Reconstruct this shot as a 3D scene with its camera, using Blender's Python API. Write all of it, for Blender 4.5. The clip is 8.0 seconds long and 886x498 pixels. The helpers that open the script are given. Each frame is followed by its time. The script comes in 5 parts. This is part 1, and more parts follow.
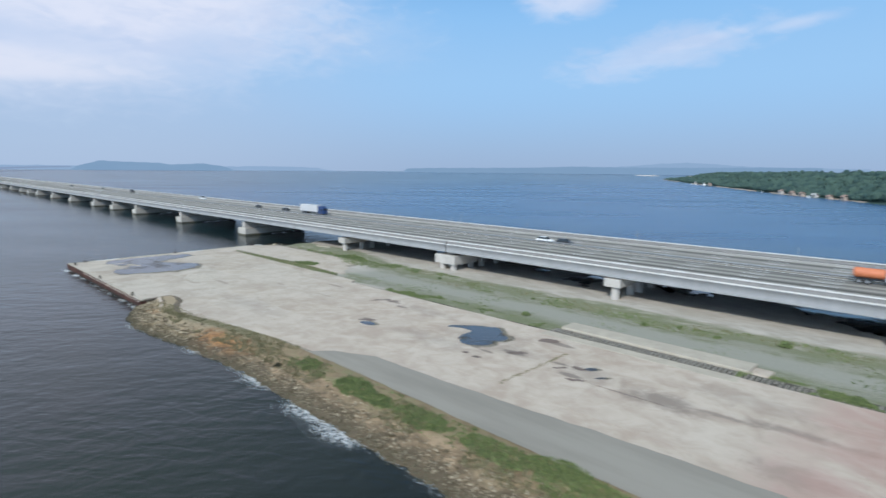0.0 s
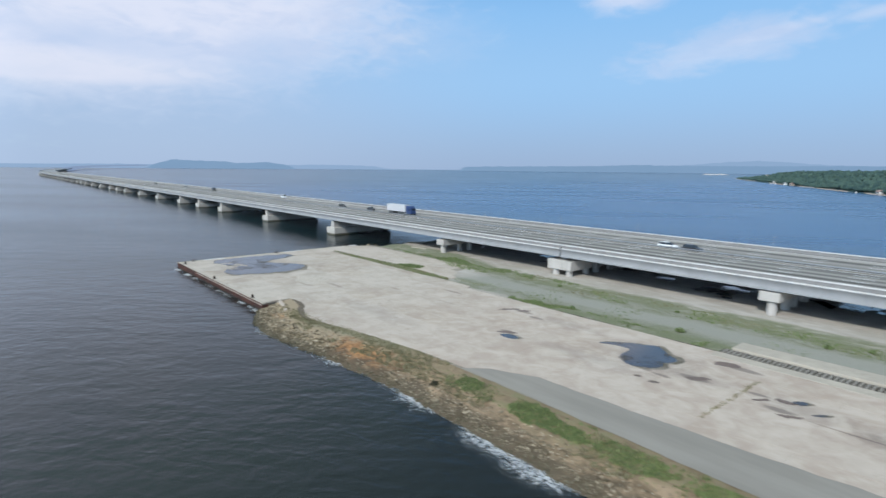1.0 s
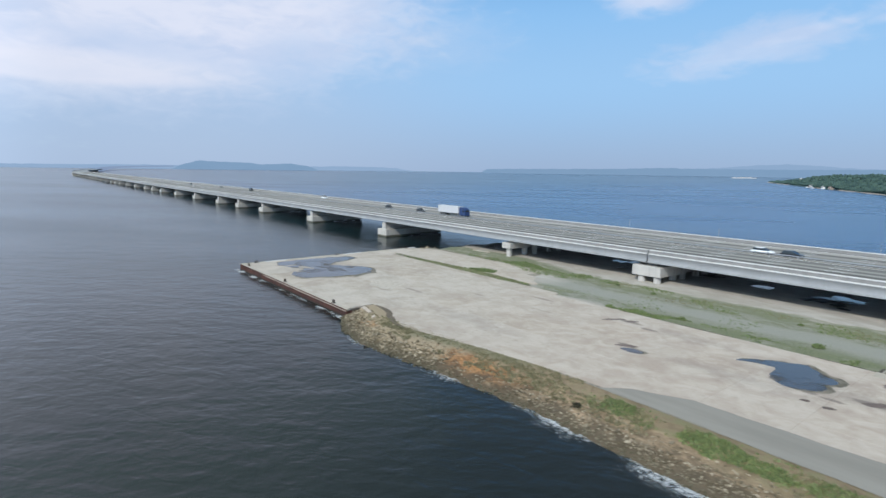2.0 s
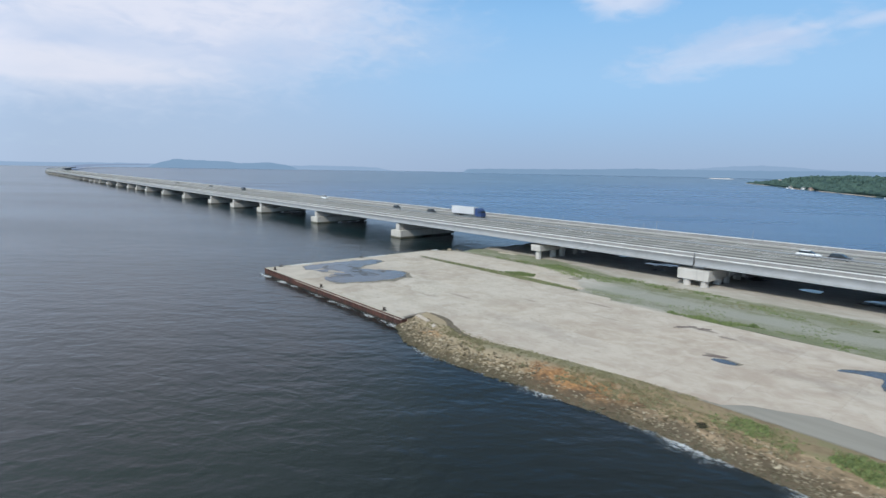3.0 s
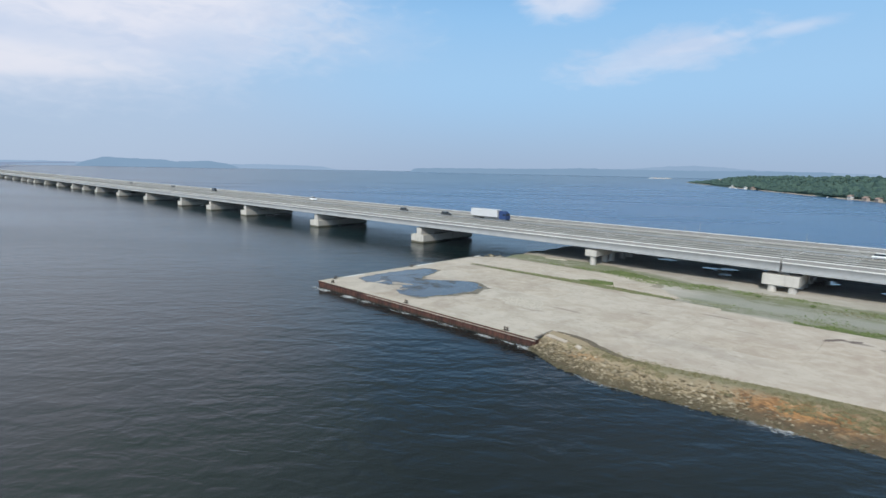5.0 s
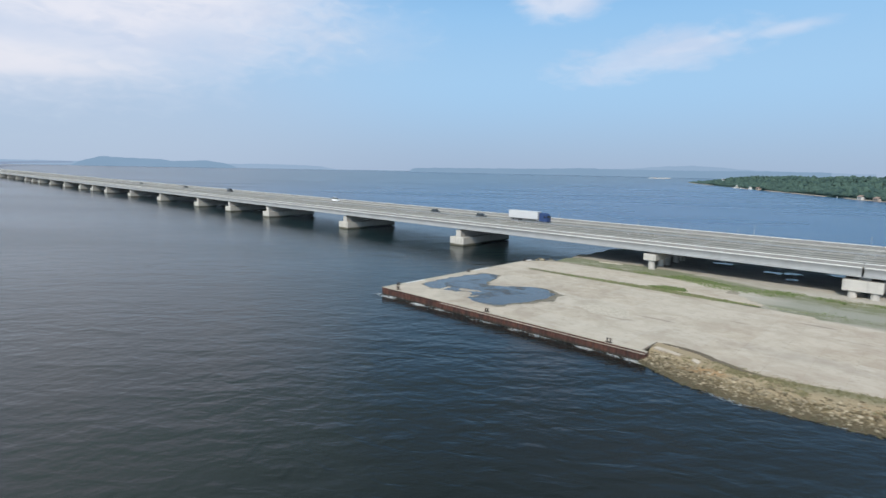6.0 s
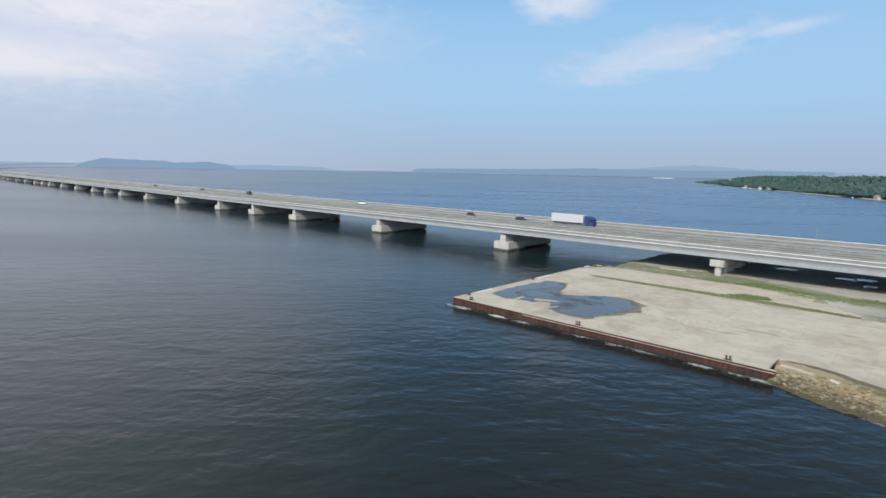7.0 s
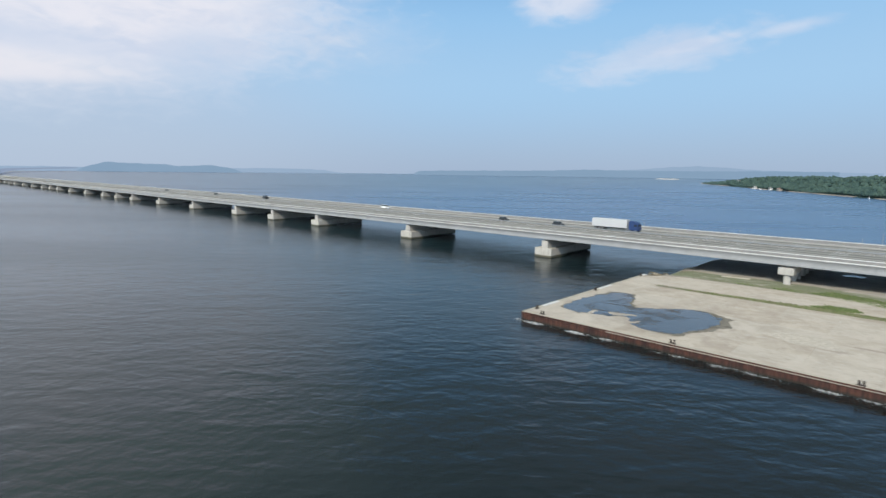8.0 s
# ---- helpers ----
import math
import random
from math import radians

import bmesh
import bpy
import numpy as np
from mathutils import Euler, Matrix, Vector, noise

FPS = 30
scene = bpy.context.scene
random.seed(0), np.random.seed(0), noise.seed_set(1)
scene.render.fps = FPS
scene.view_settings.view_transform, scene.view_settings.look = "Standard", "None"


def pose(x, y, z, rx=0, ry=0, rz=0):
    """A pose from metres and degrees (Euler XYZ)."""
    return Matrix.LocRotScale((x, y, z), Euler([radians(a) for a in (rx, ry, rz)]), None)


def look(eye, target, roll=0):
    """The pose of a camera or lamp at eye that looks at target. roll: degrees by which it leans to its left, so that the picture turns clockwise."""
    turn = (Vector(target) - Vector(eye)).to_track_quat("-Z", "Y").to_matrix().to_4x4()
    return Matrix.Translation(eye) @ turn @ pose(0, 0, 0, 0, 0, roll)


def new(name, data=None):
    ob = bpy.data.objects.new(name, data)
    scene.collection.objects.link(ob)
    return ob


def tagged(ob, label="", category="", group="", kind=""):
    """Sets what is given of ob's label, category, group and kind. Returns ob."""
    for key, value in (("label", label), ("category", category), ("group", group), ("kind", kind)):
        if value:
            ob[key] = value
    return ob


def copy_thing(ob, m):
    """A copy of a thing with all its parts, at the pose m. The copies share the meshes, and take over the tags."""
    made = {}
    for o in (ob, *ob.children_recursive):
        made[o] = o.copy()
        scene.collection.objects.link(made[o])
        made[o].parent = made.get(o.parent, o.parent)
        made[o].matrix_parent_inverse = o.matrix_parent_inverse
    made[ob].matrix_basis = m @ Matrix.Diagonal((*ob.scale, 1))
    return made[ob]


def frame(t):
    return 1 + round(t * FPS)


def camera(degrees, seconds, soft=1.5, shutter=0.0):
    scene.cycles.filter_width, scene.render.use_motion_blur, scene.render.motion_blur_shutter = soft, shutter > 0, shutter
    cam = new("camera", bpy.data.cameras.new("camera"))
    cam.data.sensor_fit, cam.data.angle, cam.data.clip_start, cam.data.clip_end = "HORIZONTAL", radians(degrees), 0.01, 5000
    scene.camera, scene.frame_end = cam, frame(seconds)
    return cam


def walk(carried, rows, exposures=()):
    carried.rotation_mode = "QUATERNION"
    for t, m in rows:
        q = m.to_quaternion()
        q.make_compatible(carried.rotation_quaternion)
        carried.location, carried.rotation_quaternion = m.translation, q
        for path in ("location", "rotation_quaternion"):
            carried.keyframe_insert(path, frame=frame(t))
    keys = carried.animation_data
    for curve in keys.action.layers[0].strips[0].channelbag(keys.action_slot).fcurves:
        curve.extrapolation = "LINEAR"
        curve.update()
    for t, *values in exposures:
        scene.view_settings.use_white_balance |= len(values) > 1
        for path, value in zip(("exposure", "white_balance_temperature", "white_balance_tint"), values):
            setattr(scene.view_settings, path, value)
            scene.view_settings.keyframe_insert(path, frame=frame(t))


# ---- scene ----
cam = camera(78.3, 8.0, soft=1.5, shutter=0.5)
PATH = [
    (0, (146.63, -103.339, 27.957), (145.259, -101.912, 27.665), 0.5),
    (0.5, (138.726, -106.154, 27.955), (137.264, -104.821, 27.663), 0.5),
    (1, (130.985, -109.008, 28.098), (129.481, -107.725, 27.799), 0.5),
    (1.5, (123.52, -111.94, 27.496), (121.963, -110.719, 27.204), 0.7),
    (3, (103.451, -122.759, 27.037), (101.949, -121.471, 26.745), 1.0),
    (3.5, (96.589, -126.505, 26.987), (95.125, -125.174, 26.695), 1.1),
    (4, (89.582, -130.344, 27.064), (88.168, -128.96, 26.773), 1.1),
    (4.5, (82.363, -133.926, 27.078), (80.984, -132.507, 26.787), 1.1),
    (6, (60.304, -144.538, 27.211), (58.952, -143.093, 26.919), 1.2),
    (6.5, (52.783, -148.341, 27.444), (51.433, -146.895, 27.151), 1.1),
    (7, (45.34, -150.909, 27.706), (43.987, -149.465, 27.416), 1.0),
    (7.5, (37.978, -152.86, 28.013), (36.623, -151.417, 27.725), 0.8),
    (8, (30.708, -153.964, 28.091), (29.351, -152.523, 27.808), 0.7),
]
TINTS = [(0, 0.0, 6000, 10), (2, 0.0, 6070, 10), (4, 0.0, 6270, 10), (6, 0.06, 6480, 10), (8, 0.06, 6620, 10)]
walk(cam, [(t, look(eye, target, roll)) for t, eye, target, roll in PATH], TINTS)

# ---- light ----
SUN_ELEVATION, SUN_AZIMUTH = 38.0, -70.0  # azimuth in degrees from +x towards +y
sun_way = Vector((math.cos(radians(SUN_ELEVATION)) * math.cos(radians(SUN_AZIMUTH)),
                  math.cos(radians(SUN_ELEVATION)) * math.sin(radians(SUN_AZIMUTH)), math.sin(radians(SUN_ELEVATION))))
sun_data = bpy.data.lights.new("sun", "SUN")
sun_data.energy, sun_data.angle, sun_data.color = 3.5, radians(0.6), (1.0, 0.93, 0.83)
sun = new("sun", sun_data)
sun.matrix_world = look(sun_way * 300, (0, 0, 0))
scene.view_settings.exposure = 0.0


class Nodes:
    """Helpers for a node tree."""

    def __init__(self, tree):
        self.tree = tree
        tree.nodes.clear()

    def put(self, kind, ins=()):
        node = self.tree.nodes.new(kind)
        for key, value in dict(ins).items():
            self.link(value, node.inputs[key])
        return node

    def link(self, value, socket):
        if isinstance(value, bpy.types.NodeSocket):
            self.tree.links.new(value, socket)
        else:
            socket.default_value = value

    def math(self, op, a, b=0.0, c=0.0, clamp=False):
        node = self.put("ShaderNodeMath", {0: a, 1: b, 2: c})
        node.operation, node.use_clamp = op, clamp
        return node.outputs[0]

    def add(self, a, b):
        return self.math("ADD", a, b)

    def sub(self, a, b):
        return self.math("SUBTRACT", a, b)

    def mul(self, a, b):
        return self.math("MULTIPLY", a, b)

    def step(self, value, low, high, out_low=0.0, out_high=1.0):
        node = self.put("ShaderNodeMapRange", {"Value": value, "From Min": low, "From Max": high, "To Min": out_low, "To Max": out_high})
        node.interpolation_type = "SMOOTHSTEP"
        return node.outputs[0]

    def mix(self, f, a, b):
        node = self.put("ShaderNodeMix")
        node.data_type, node.clamp_factor = "RGBA", True
        self.link(f, node.inputs[0])
        self.link(a, node.inputs[6])
        self.link(b, node.inputs[7])
        return node.outputs[2]

    def noise(self, vector, scale, detail=4.0, rough=0.55, distort=0.0):
        return self.put("ShaderNodeTexNoise", {"Vector": vector, "Scale": scale, "Detail": detail, "Roughness": rough,
                                               "Distortion": distort}).outputs[0]

    def stretch(self, vector, sx, sy, sz, rz=0.0):
        if rz:
            vector = self.put("ShaderNodeMapping", {"Vector": vector, "Rotation": (0, 0, radians(-rz))}).outputs[0]
        return self.put("ShaderNodeMapping", {"Vector": vector, "Scale": (sx, sy, sz)}).outputs[0]

    def ellipse(self, x, y, cx, cy, rx, ry):
        ax = self.mul(self.sub(x, cx), 1.0 / rx)
        ay = self.mul(self.sub(y, cy), 1.0 / ry)
        return self.math("SQRT", self.add(self.mul(ax, ax), self.mul(ay, ay)))


def rgb(r, g, b):
    return (r, g, b, 1.0)


# sky: clear blue with haze near the horizon, one bank of cloud and a few wisps
world = bpy.data.worlds.new("world")
scene.world = world
world.use_nodes = True
w = Nodes(world.node_tree)
way = w.put("ShaderNodeTexCoord").outputs["Generated"]
sky = w.put("ShaderNodeTexSky")
sky.sky_type, sky.sun_disc = "NISHITA", False
sky.sun_elevation, sky.sun_rotation = radians(SUN_ELEVATION), radians(90 - SUN_AZIMUTH)
sky.altitude, sky.air_density, sky.dust_density, sky.ozone_density = 0.0, 1.0, 1.0, 3.0
xyz = w.put("ShaderNodeSeparateXYZ", {0: way})
mid_c, mid_s = math.cos(radians(133.0)), math.sin(radians(133.0))
ahead = w.add(w.mul(xyz.outputs[0], mid_c), w.mul(xyz.outputs[1], mid_s))
aside = w.sub(w.mul(xyz.outputs[1], mid_c), w.mul(xyz.outputs[0], mid_s))
azim = w.add(w.mul(w.math("ARCTAN2", aside, ahead), 57.29578), 133.0)
elev = w.mul(w.math("ARCSINE", xyz.outputs[2]), 57.29578)
flat = w.put("ShaderNodeCombineXYZ", {0: w.mul(azim, 0.05), 1: w.mul(elev, 0.12), 2: 0.0}).outputs[0]
puff = w.noise(flat, 1.7, 4.0, 0.55, 0.3)
fine = w.noise(flat, 4.5, 5.0, 0.55, 0.6)
feather = w.noise(w.stretch(flat, 1.0, 1.0, 1.0, -24), 9.0, 4.0, 0.5, 0.8)
drift = w.noise(w.stretch(way, 1, 1, 3.2), 1.3, 5.0, 0.6)


def cloud(ca, ce, ra, re, slope, ragged, soft):
    """A cloud about azimuth ca and elevation ce, in degrees."""
    tilted = w.sub(elev, w.mul(w.sub(azim, ca), slope))
    far = w.ellipse(azim, tilted, ca, ce, ra, re)
    rough = w.add(w.mul(w.sub(puff, 0.5), ragged), w.add(w.mul(w.sub(fine, 0.5), ragged * 0.8), w.mul(w.sub(feather, 0.5), ragged * 0.5)))
    return w.step(w.add(far, rough), 1.0 + soft, 1.0 - soft)


bank = cloud(178, 16.6, 33.0, 10.4, 0.0, 0.48, 0.32)
ribbon = cloud(176, 7.9, 14.0, 1.4, 0.0, 0.5, 0.5)
smudge = cloud(157, 10.2, 3.4, 2.3, 0.0, 0.9, 0.7)
smear = cloud(171, 10.6, 8.0, 1.3, 0.05, 1.4, 0.8)
# out of view: added so the left-hand water reflects a brighter sky
high = cloud(200, 37.0, 52, 24.0, 0.0, 0.8, 0.5)
wisp_a = cloud(113.2, 10.7, 7.0, 1.4, -0.18, 2.6, 0.8)
spine = cloud(110.4, 11.5, 4.6, 0.6, -0.19, 2.4, 0.9)
tail = cloud(102.4, 12.35, 2.6, 0.45, -0.12, 1.8, 0.8)
wisp_b = cloud(122.2, 16.7, 4.2, 2.3, 0.0, 0.9, 0.4)
wisp_c = cloud(143, 13.0, 5.0, 2.4, 0.0, 2.2, 1.0)
thin = w.mul(w.step(drift, 0.52, 0.72), w.step(elev, 17.0, 32.0))
cover = w.math("MAXIMUM", w.mul(bank, 0.95), w.mul(wisp_a, 0.52))
cover = w.math("MAXIMUM", cover, w.mul(spine, 0.68))
cover = w.math("MAXIMUM", cover, w.mul(tail, 0.48))
cover = w.math("MAXIMUM", cover, w.mul(ribbon, 0.85))
cover = w.math("MAXIMUM", cover, w.mul(wisp_b, 0.7))
cover = w.math("MAXIMUM", cover, w.mul(wisp_c, 0.22))
cover = w.math("MAXIMUM", cover, w.mul(thin, 0.4))
haze = w.step(elev, 27.0, 14.0, 0.0, 0.93)
veil = w.mix(w.step(elev, -1.0, 9.0), rgb(2.45, 3.15, 4.25), rgb(2.45, 3.95, 5.6))
veil = w.mix(w.step(elev, 8.0, 20.0), veil, rgb(1.75, 3.55, 5.7))
shade = w.mix(w.step(w.add(w.mul(puff, 0.6), w.mul(fine, 0.4)), 0.40, 0.58), rgb(4.1, 4.5, 5.45), rgb(5.15, 5.22, 5.78))
shade = w.mix(w.mul(w.math("MAXIMUM", smudge, smear), 0.75), shade, rgb(3.8, 4.35, 5.4))
shade = w.mix(w.mul(ribbon, 0.7), shade, rgb(5.5, 5.4, 5.75))
lilac = w.mul(w.step(azim, 128.0, 170.0), w.step(elev, 14.0, 5.0, 0.35, 0.75))
veil = w.mix(lilac, veil, rgb(3.2, 3.85, 4.85))
clear = w.put("ShaderNodeVectorMath", {0: sky.outputs[0], 1: (0.40, 0.50, 0.61)})
clear.operation = "MULTIPLY"
overhead = w.mix(w.step(elev, 17.0, 28.0, 0.0, 0.75), clear.outputs[0], rgb(1.8, 2.4, 2.9))
tone = w.mix(haze, overhead, veil)
# the unseen cloud's tint is set for its reflection in the water
tone = w.mix(w.mul(high, 0.9), tone, rgb(4.4, 5.6, 5.6))
tone = w.mix(cover, tone, shade)
# fill: sky on the sun's side, out of view, scaled up to lift shaded parts
sky_fill = w.put("ShaderNodeVectorMath", {0: tone, 3: w.step(xyz.outputs[1], 0.1, -0.5, 1.0, 2.1)})
sky_fill.operation = "SCALE"
tone = sky_fill.outputs[0]
back = w.put("ShaderNodeBackground", {"Color": tone, "Strength": 0.15})
w.put("ShaderNodeOutputWorld", {"Surface": back.outputs[0]})


# ---- materials ----
def material(name):
    m = bpy.data.materials.new(name)
    m.use_nodes = True
    k = Nodes(m.node_tree)
    geo = k.put("ShaderNodeNewGeometry")
    k.place = geo.outputs["Position"]
    k.island = geo.outputs["Random Per Island"]
    k.mat = m
    s = k.put("ShaderNodeSeparateXYZ", {0: k.place})
    k.x, k.y, k.z = s.outputs
    return k


def finish(k, colour, rough=0.8, bump=None, height=0.02, metallic=0.0, ior=1.45, **more):
    ins = {"Base Color": colour, "Roughness": rough, "Metallic": metallic, "IOR": ior}
    ins.update({key.replace("_", " "): value for key, value in more.items()})
    if bump is not None:
        ins["Normal"] = k.put("ShaderNodeBump", {"Height": bump, "Distance": height, "Strength": 1.0}).outputs[0]
    shader = k.put("ShaderNodeBsdfPrincipled", ins)
    k.put("ShaderNodeOutputMaterial", {"Surface": shader.outputs[0]})
    return k.mat


def plain(name, colour, rough=0.7, metallic=0.0, grain=14.0, vary=0.16, bump=0.004):
    k = material(name)
    n1 = k.noise(k.place, grain, 4.0)
    n2 = k.noise(k.place, grain * 0.13, 3.0)
    f = k.add(k.mul(n1, 0.5), k.mul(n2, 0.5))
    low = rgb(*[c * (1 - vary * 2) for c in colour])
    high = rgb(*[min(1.0, c * (1 + vary * 2)) for c in colour])
    return finish(k, k.mix(k.step(f, 0.25, 0.75), low, high), rough, n1, bump, metallic)


def make_water():
    k = material("sea_water")
    swell = k.noise(k.stretch(k.place, 0.09, 0.2, 0.2, 48), 1.0, 2.0, 0.5, 0.3)
    chop = k.noise(k.stretch(k.place, 0.30, 0.52, 0.5, 34), 1.0, 2.0, 0.5, 0.6)
    cross = k.noise(k.stretch(k.place, 0.50, 0.70, 0.5, 80), 1.0, 2.0, 0.5, 0.3)
    ripple = k.noise(k.stretch(k.place, 1.3, 2.4, 2.0, 52), 1.0, 2.0, 0.55)
    gust = k.noise(k.stretch(k.place, 0.004, 0.016, 0.01, 40), 1.0, 3.0, 0.55)
    slick = k.noise(k.stretch(k.place, 0.02, 0.05, 0.05, 25), 1.0, 3.0, 0.5, 0.4)
    h = k.add(k.add(k.mul(swell, 0.75), k.mul(chop, k.step(slick, 0.3, 0.7, 0.24, 0.48))), k.add(k.mul(cross, 0.2), k.mul(ripple, 0.02)))
    shallow = k.mix(k.step(gust, 0.35, 0.65), rgb(0.006, 0.0095, 0.0095), rgb(0.010, 0.0135, 0.012))
    bay = k.step(k.add(k.x, k.mul(k.sub(gust, 0.5), 120.0)), 40.0, -160.0)
    shallow = k.mix(bay, shallow, rgb(0.006, 0.018, 0.022))
    # bluer tone beyond the bridge paints in reflected sky and some haze
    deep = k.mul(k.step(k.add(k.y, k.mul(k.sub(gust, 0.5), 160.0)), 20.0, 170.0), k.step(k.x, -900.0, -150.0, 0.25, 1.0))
    # paler tone far to the left paints in the bright sky reflected there
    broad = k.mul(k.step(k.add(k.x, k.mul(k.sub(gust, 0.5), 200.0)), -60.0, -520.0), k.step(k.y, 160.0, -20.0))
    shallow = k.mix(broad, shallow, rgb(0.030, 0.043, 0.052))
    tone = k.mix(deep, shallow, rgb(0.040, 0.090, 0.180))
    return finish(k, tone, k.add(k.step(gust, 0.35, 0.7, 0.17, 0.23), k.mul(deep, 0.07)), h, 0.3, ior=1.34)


WATER = make_water()


def make_puddle():
    """A thin film of water: deep enough to hide the slab in places, and so shallow in others that the slab shows through."""
    k = material("still_water")
    n = k.noise(k.place, 0.9, 4.0)
    deep = k.noise(k.stretch(k.place, 0.22, 0.3, 0.3), 1.0, 6.0, 0.62, 0.5)
    film = k.put("ShaderNodeBsdfPrincipled", {"Base Color": k.mix(n, rgb(0.05, 0.05, 0.058), rgb(0.095, 0.09, 0.09)), "Roughness": 0.06, "IOR": 1.4})
    clear = k.put("ShaderNodeBsdfTransparent", {"Color": rgb(0.8, 0.78, 0.75)})
    both = k.put("ShaderNodeMixShader", {0: k.step(deep, 0.33, 0.52, 0.3, 0.97), 1: clear.outputs[0], 2: film.outputs[0]})
    k.put("ShaderNodeOutputMaterial", {"Surface": both.outputs[0]})
    return k.mat


PUDDLE = make_puddle()


def make_apron():
    """Old pale concrete with damp brown stains, and a reddish stretch at its landward end."""
    k = material("apron_concrete")
    one = k.put("ShaderNodeObjectInfo").outputs["Random"]
    big = k.noise(k.stretch(k.place, 0.07, 0.09, 0.1), 1.0, 5.0, 0.6, 0.6)
    mid = k.noise(k.stretch(k.place, 0.30, 0.30, 0.3), 1.0, 6.0, 0.62, 0.5)
    grit = k.noise(k.place, 2.2, 6.0, 0.7)
    speck = k.noise(k.place, 11.0, 3.0, 0.6)
    c = k.mix(k.step(mid, 0.3, 0.7), rgb(0.362, 0.303, 0.238), rgb(0.475, 0.413, 0.335))
    c = k.mix(k.mul(one, 0.5), c, rgb(0.495, 0.45, 0.385))
    c = k.mix(k.mul(k.step(big, 0.48, 0.68), 0.45), c, rgb(0.27, 0.222, 0.17))
    c = k.mix(k.mul(k.step(grit, 0.52, 0.78), 0.4), c, rgb(0.20, 0.175, 0.145))
    spot = k.noise(k.stretch(k.place, 0.8, 1.2, 1.0), 1.0, 3.0, 0.6)
    c = k.mix(k.mul(k.step(spot, 0.61, 0.69), 0.32), c, rgb(0.17, 0.145, 0.12))
    c = k.mix(k.mul(k.step(spot, 0.40, 0.33), 0.35), c, rgb(0.52, 0.49, 0.43))
    c = k.mix(k.mul(k.step(k.add(k.x, k.mul(k.sub(big, 0.5), 60.0)), 15.0, 90.0), 0.55), c, k.mix(k.step(mid, 0.3, 0.7), rgb(0.385, 0.30, 0.235), rgb(0.50, 0.43, 0.355)))
    wob = k.add(k.mul(k.sub(mid, 0.5), 2.1), k.mul(k.sub(grit, 0.5), 1.4))
    for cx, cy, rx, ry, depth in ((123.6, -42.2, 4.6, 2.5, 0.75), (113.0, -41.0, 4.6, 3.0, 0.4), (94, -38.5, 8, 5.5, 0.25), (137, -40.6, 5.5, 1.0, 0.7), (130.4, -41.6, 3.6, 0.5, 0.7),
                                  (101, -40.5, 6, 2.5, 0.3), (76, -34, 7, 2.2, 0.3), (131, -35, 9, 3.0, 0.25), (-9, -54, 15, 10.5, 0.32),
                                  (47, -55, 10, 3.0, 0.25), (88, -45, 9, 2.5, 0.3), (138, -50, 4, 2.0, 0.5), (101.2, -41.0, 2.3, 0.9, 0.85), (95.6, -42.9, 1.0, 0.5, 0.85), (98.2, -43.4, 1.5, 0.45, 0.8), (112.0, -43.0, 1.9, 0.75, 0.85),
                                  (108.6, -40.2, 1.4, 0.45, 0.8), (104.5, -33.0, 2.4, 0.8, 0.8), (65.5, -33.5, 2.8, 0.7, 0.8), (70.2, -35.0, 1.8, 0.5, 0.8), (72.3, -45.0, 1.4, 0.6, 0.85),
                                  (24, -49.5, 4.0, 0.5, 0.6), (19, -54, 3.0, 1.0, 0.45), (45, -33, 3.0, 0.5, 0.6), (52, -40, 3.5, 0.5, 0.4), (35, -41, 2.0, 0.5, 0.4)):
        near = k.step(k.add(k.ellipse(k.x, k.y, cx, cy, rx, ry), wob if rx > 3 else k.mul(wob, 0.5)), 1.35 if rx > 3 else 1.15, 0.25 if rx > 3 else 0.6)
        c = k.mix(k.mul(near, depth), c, rgb(0.19, 0.157, 0.132))
    red = k.step(k.add(k.add(k.x, k.mul(k.y, -0.05)), k.mul(k.sub(mid, 0.5), 14.0)), 135.0, 145.0)
    c = k.mix(k.mul(k.mul(red, k.step(big, 0.32, 0.6)), 0.72), c, rgb(0.35, 0.215, 0.18))
    return finish(k, c, 0.86, k.add(grit, k.mul(speck, 0.4)), 0.02)


APRON = make_apron()


def make_concrete(name, colour, streak=0.5):
    """Cast concrete with rain streaks down its faces."""
    k = material(name)
    run = k.noise(k.stretch(k.place, 1.1, 1.1, 0.12), 1.0, 5.0, 0.65, 0.3)
    blot = k.noise(k.place, 0.35, 4.0, 0.6)
    grit = k.noise(k.place, 5.0, 5.0, 0.65)
    c = k.mix(k.step(blot, 0.3, 0.72), rgb(*[v * 0.86 for v in colour]), rgb(*colour))
    c = k.mix(k.mul(k.step(run, 0.5, 0.78), streak), c, rgb(*[v * 0.48 for v in colour]))
    c = k.mix(k.mul(k.step(grit, 0.6, 0.85), 0.3), c, rgb(*[v * 0.6 for v in colour]))
    return finish(k, c, 0.82, grit, 0.015)


PIER = make_concrete("pier_concrete", (0.46, 0.435, 0.395))
GIRDER = make_concrete("girder_paint", (0.262, 0.267, 0.268), 0.25)
# on the bridge, dark faces and near-white tops paint in the sun from above
PARAPET = make_concrete("parapet_concrete", (0.225, 0.22, 0.212), 0.35)
COPING = make_concrete("pale_coping", (0.62, 0.61, 0.585), 0.2)
KERB = make_concrete("worn_kerb", (0.43, 0.385, 0.31), 0.45)


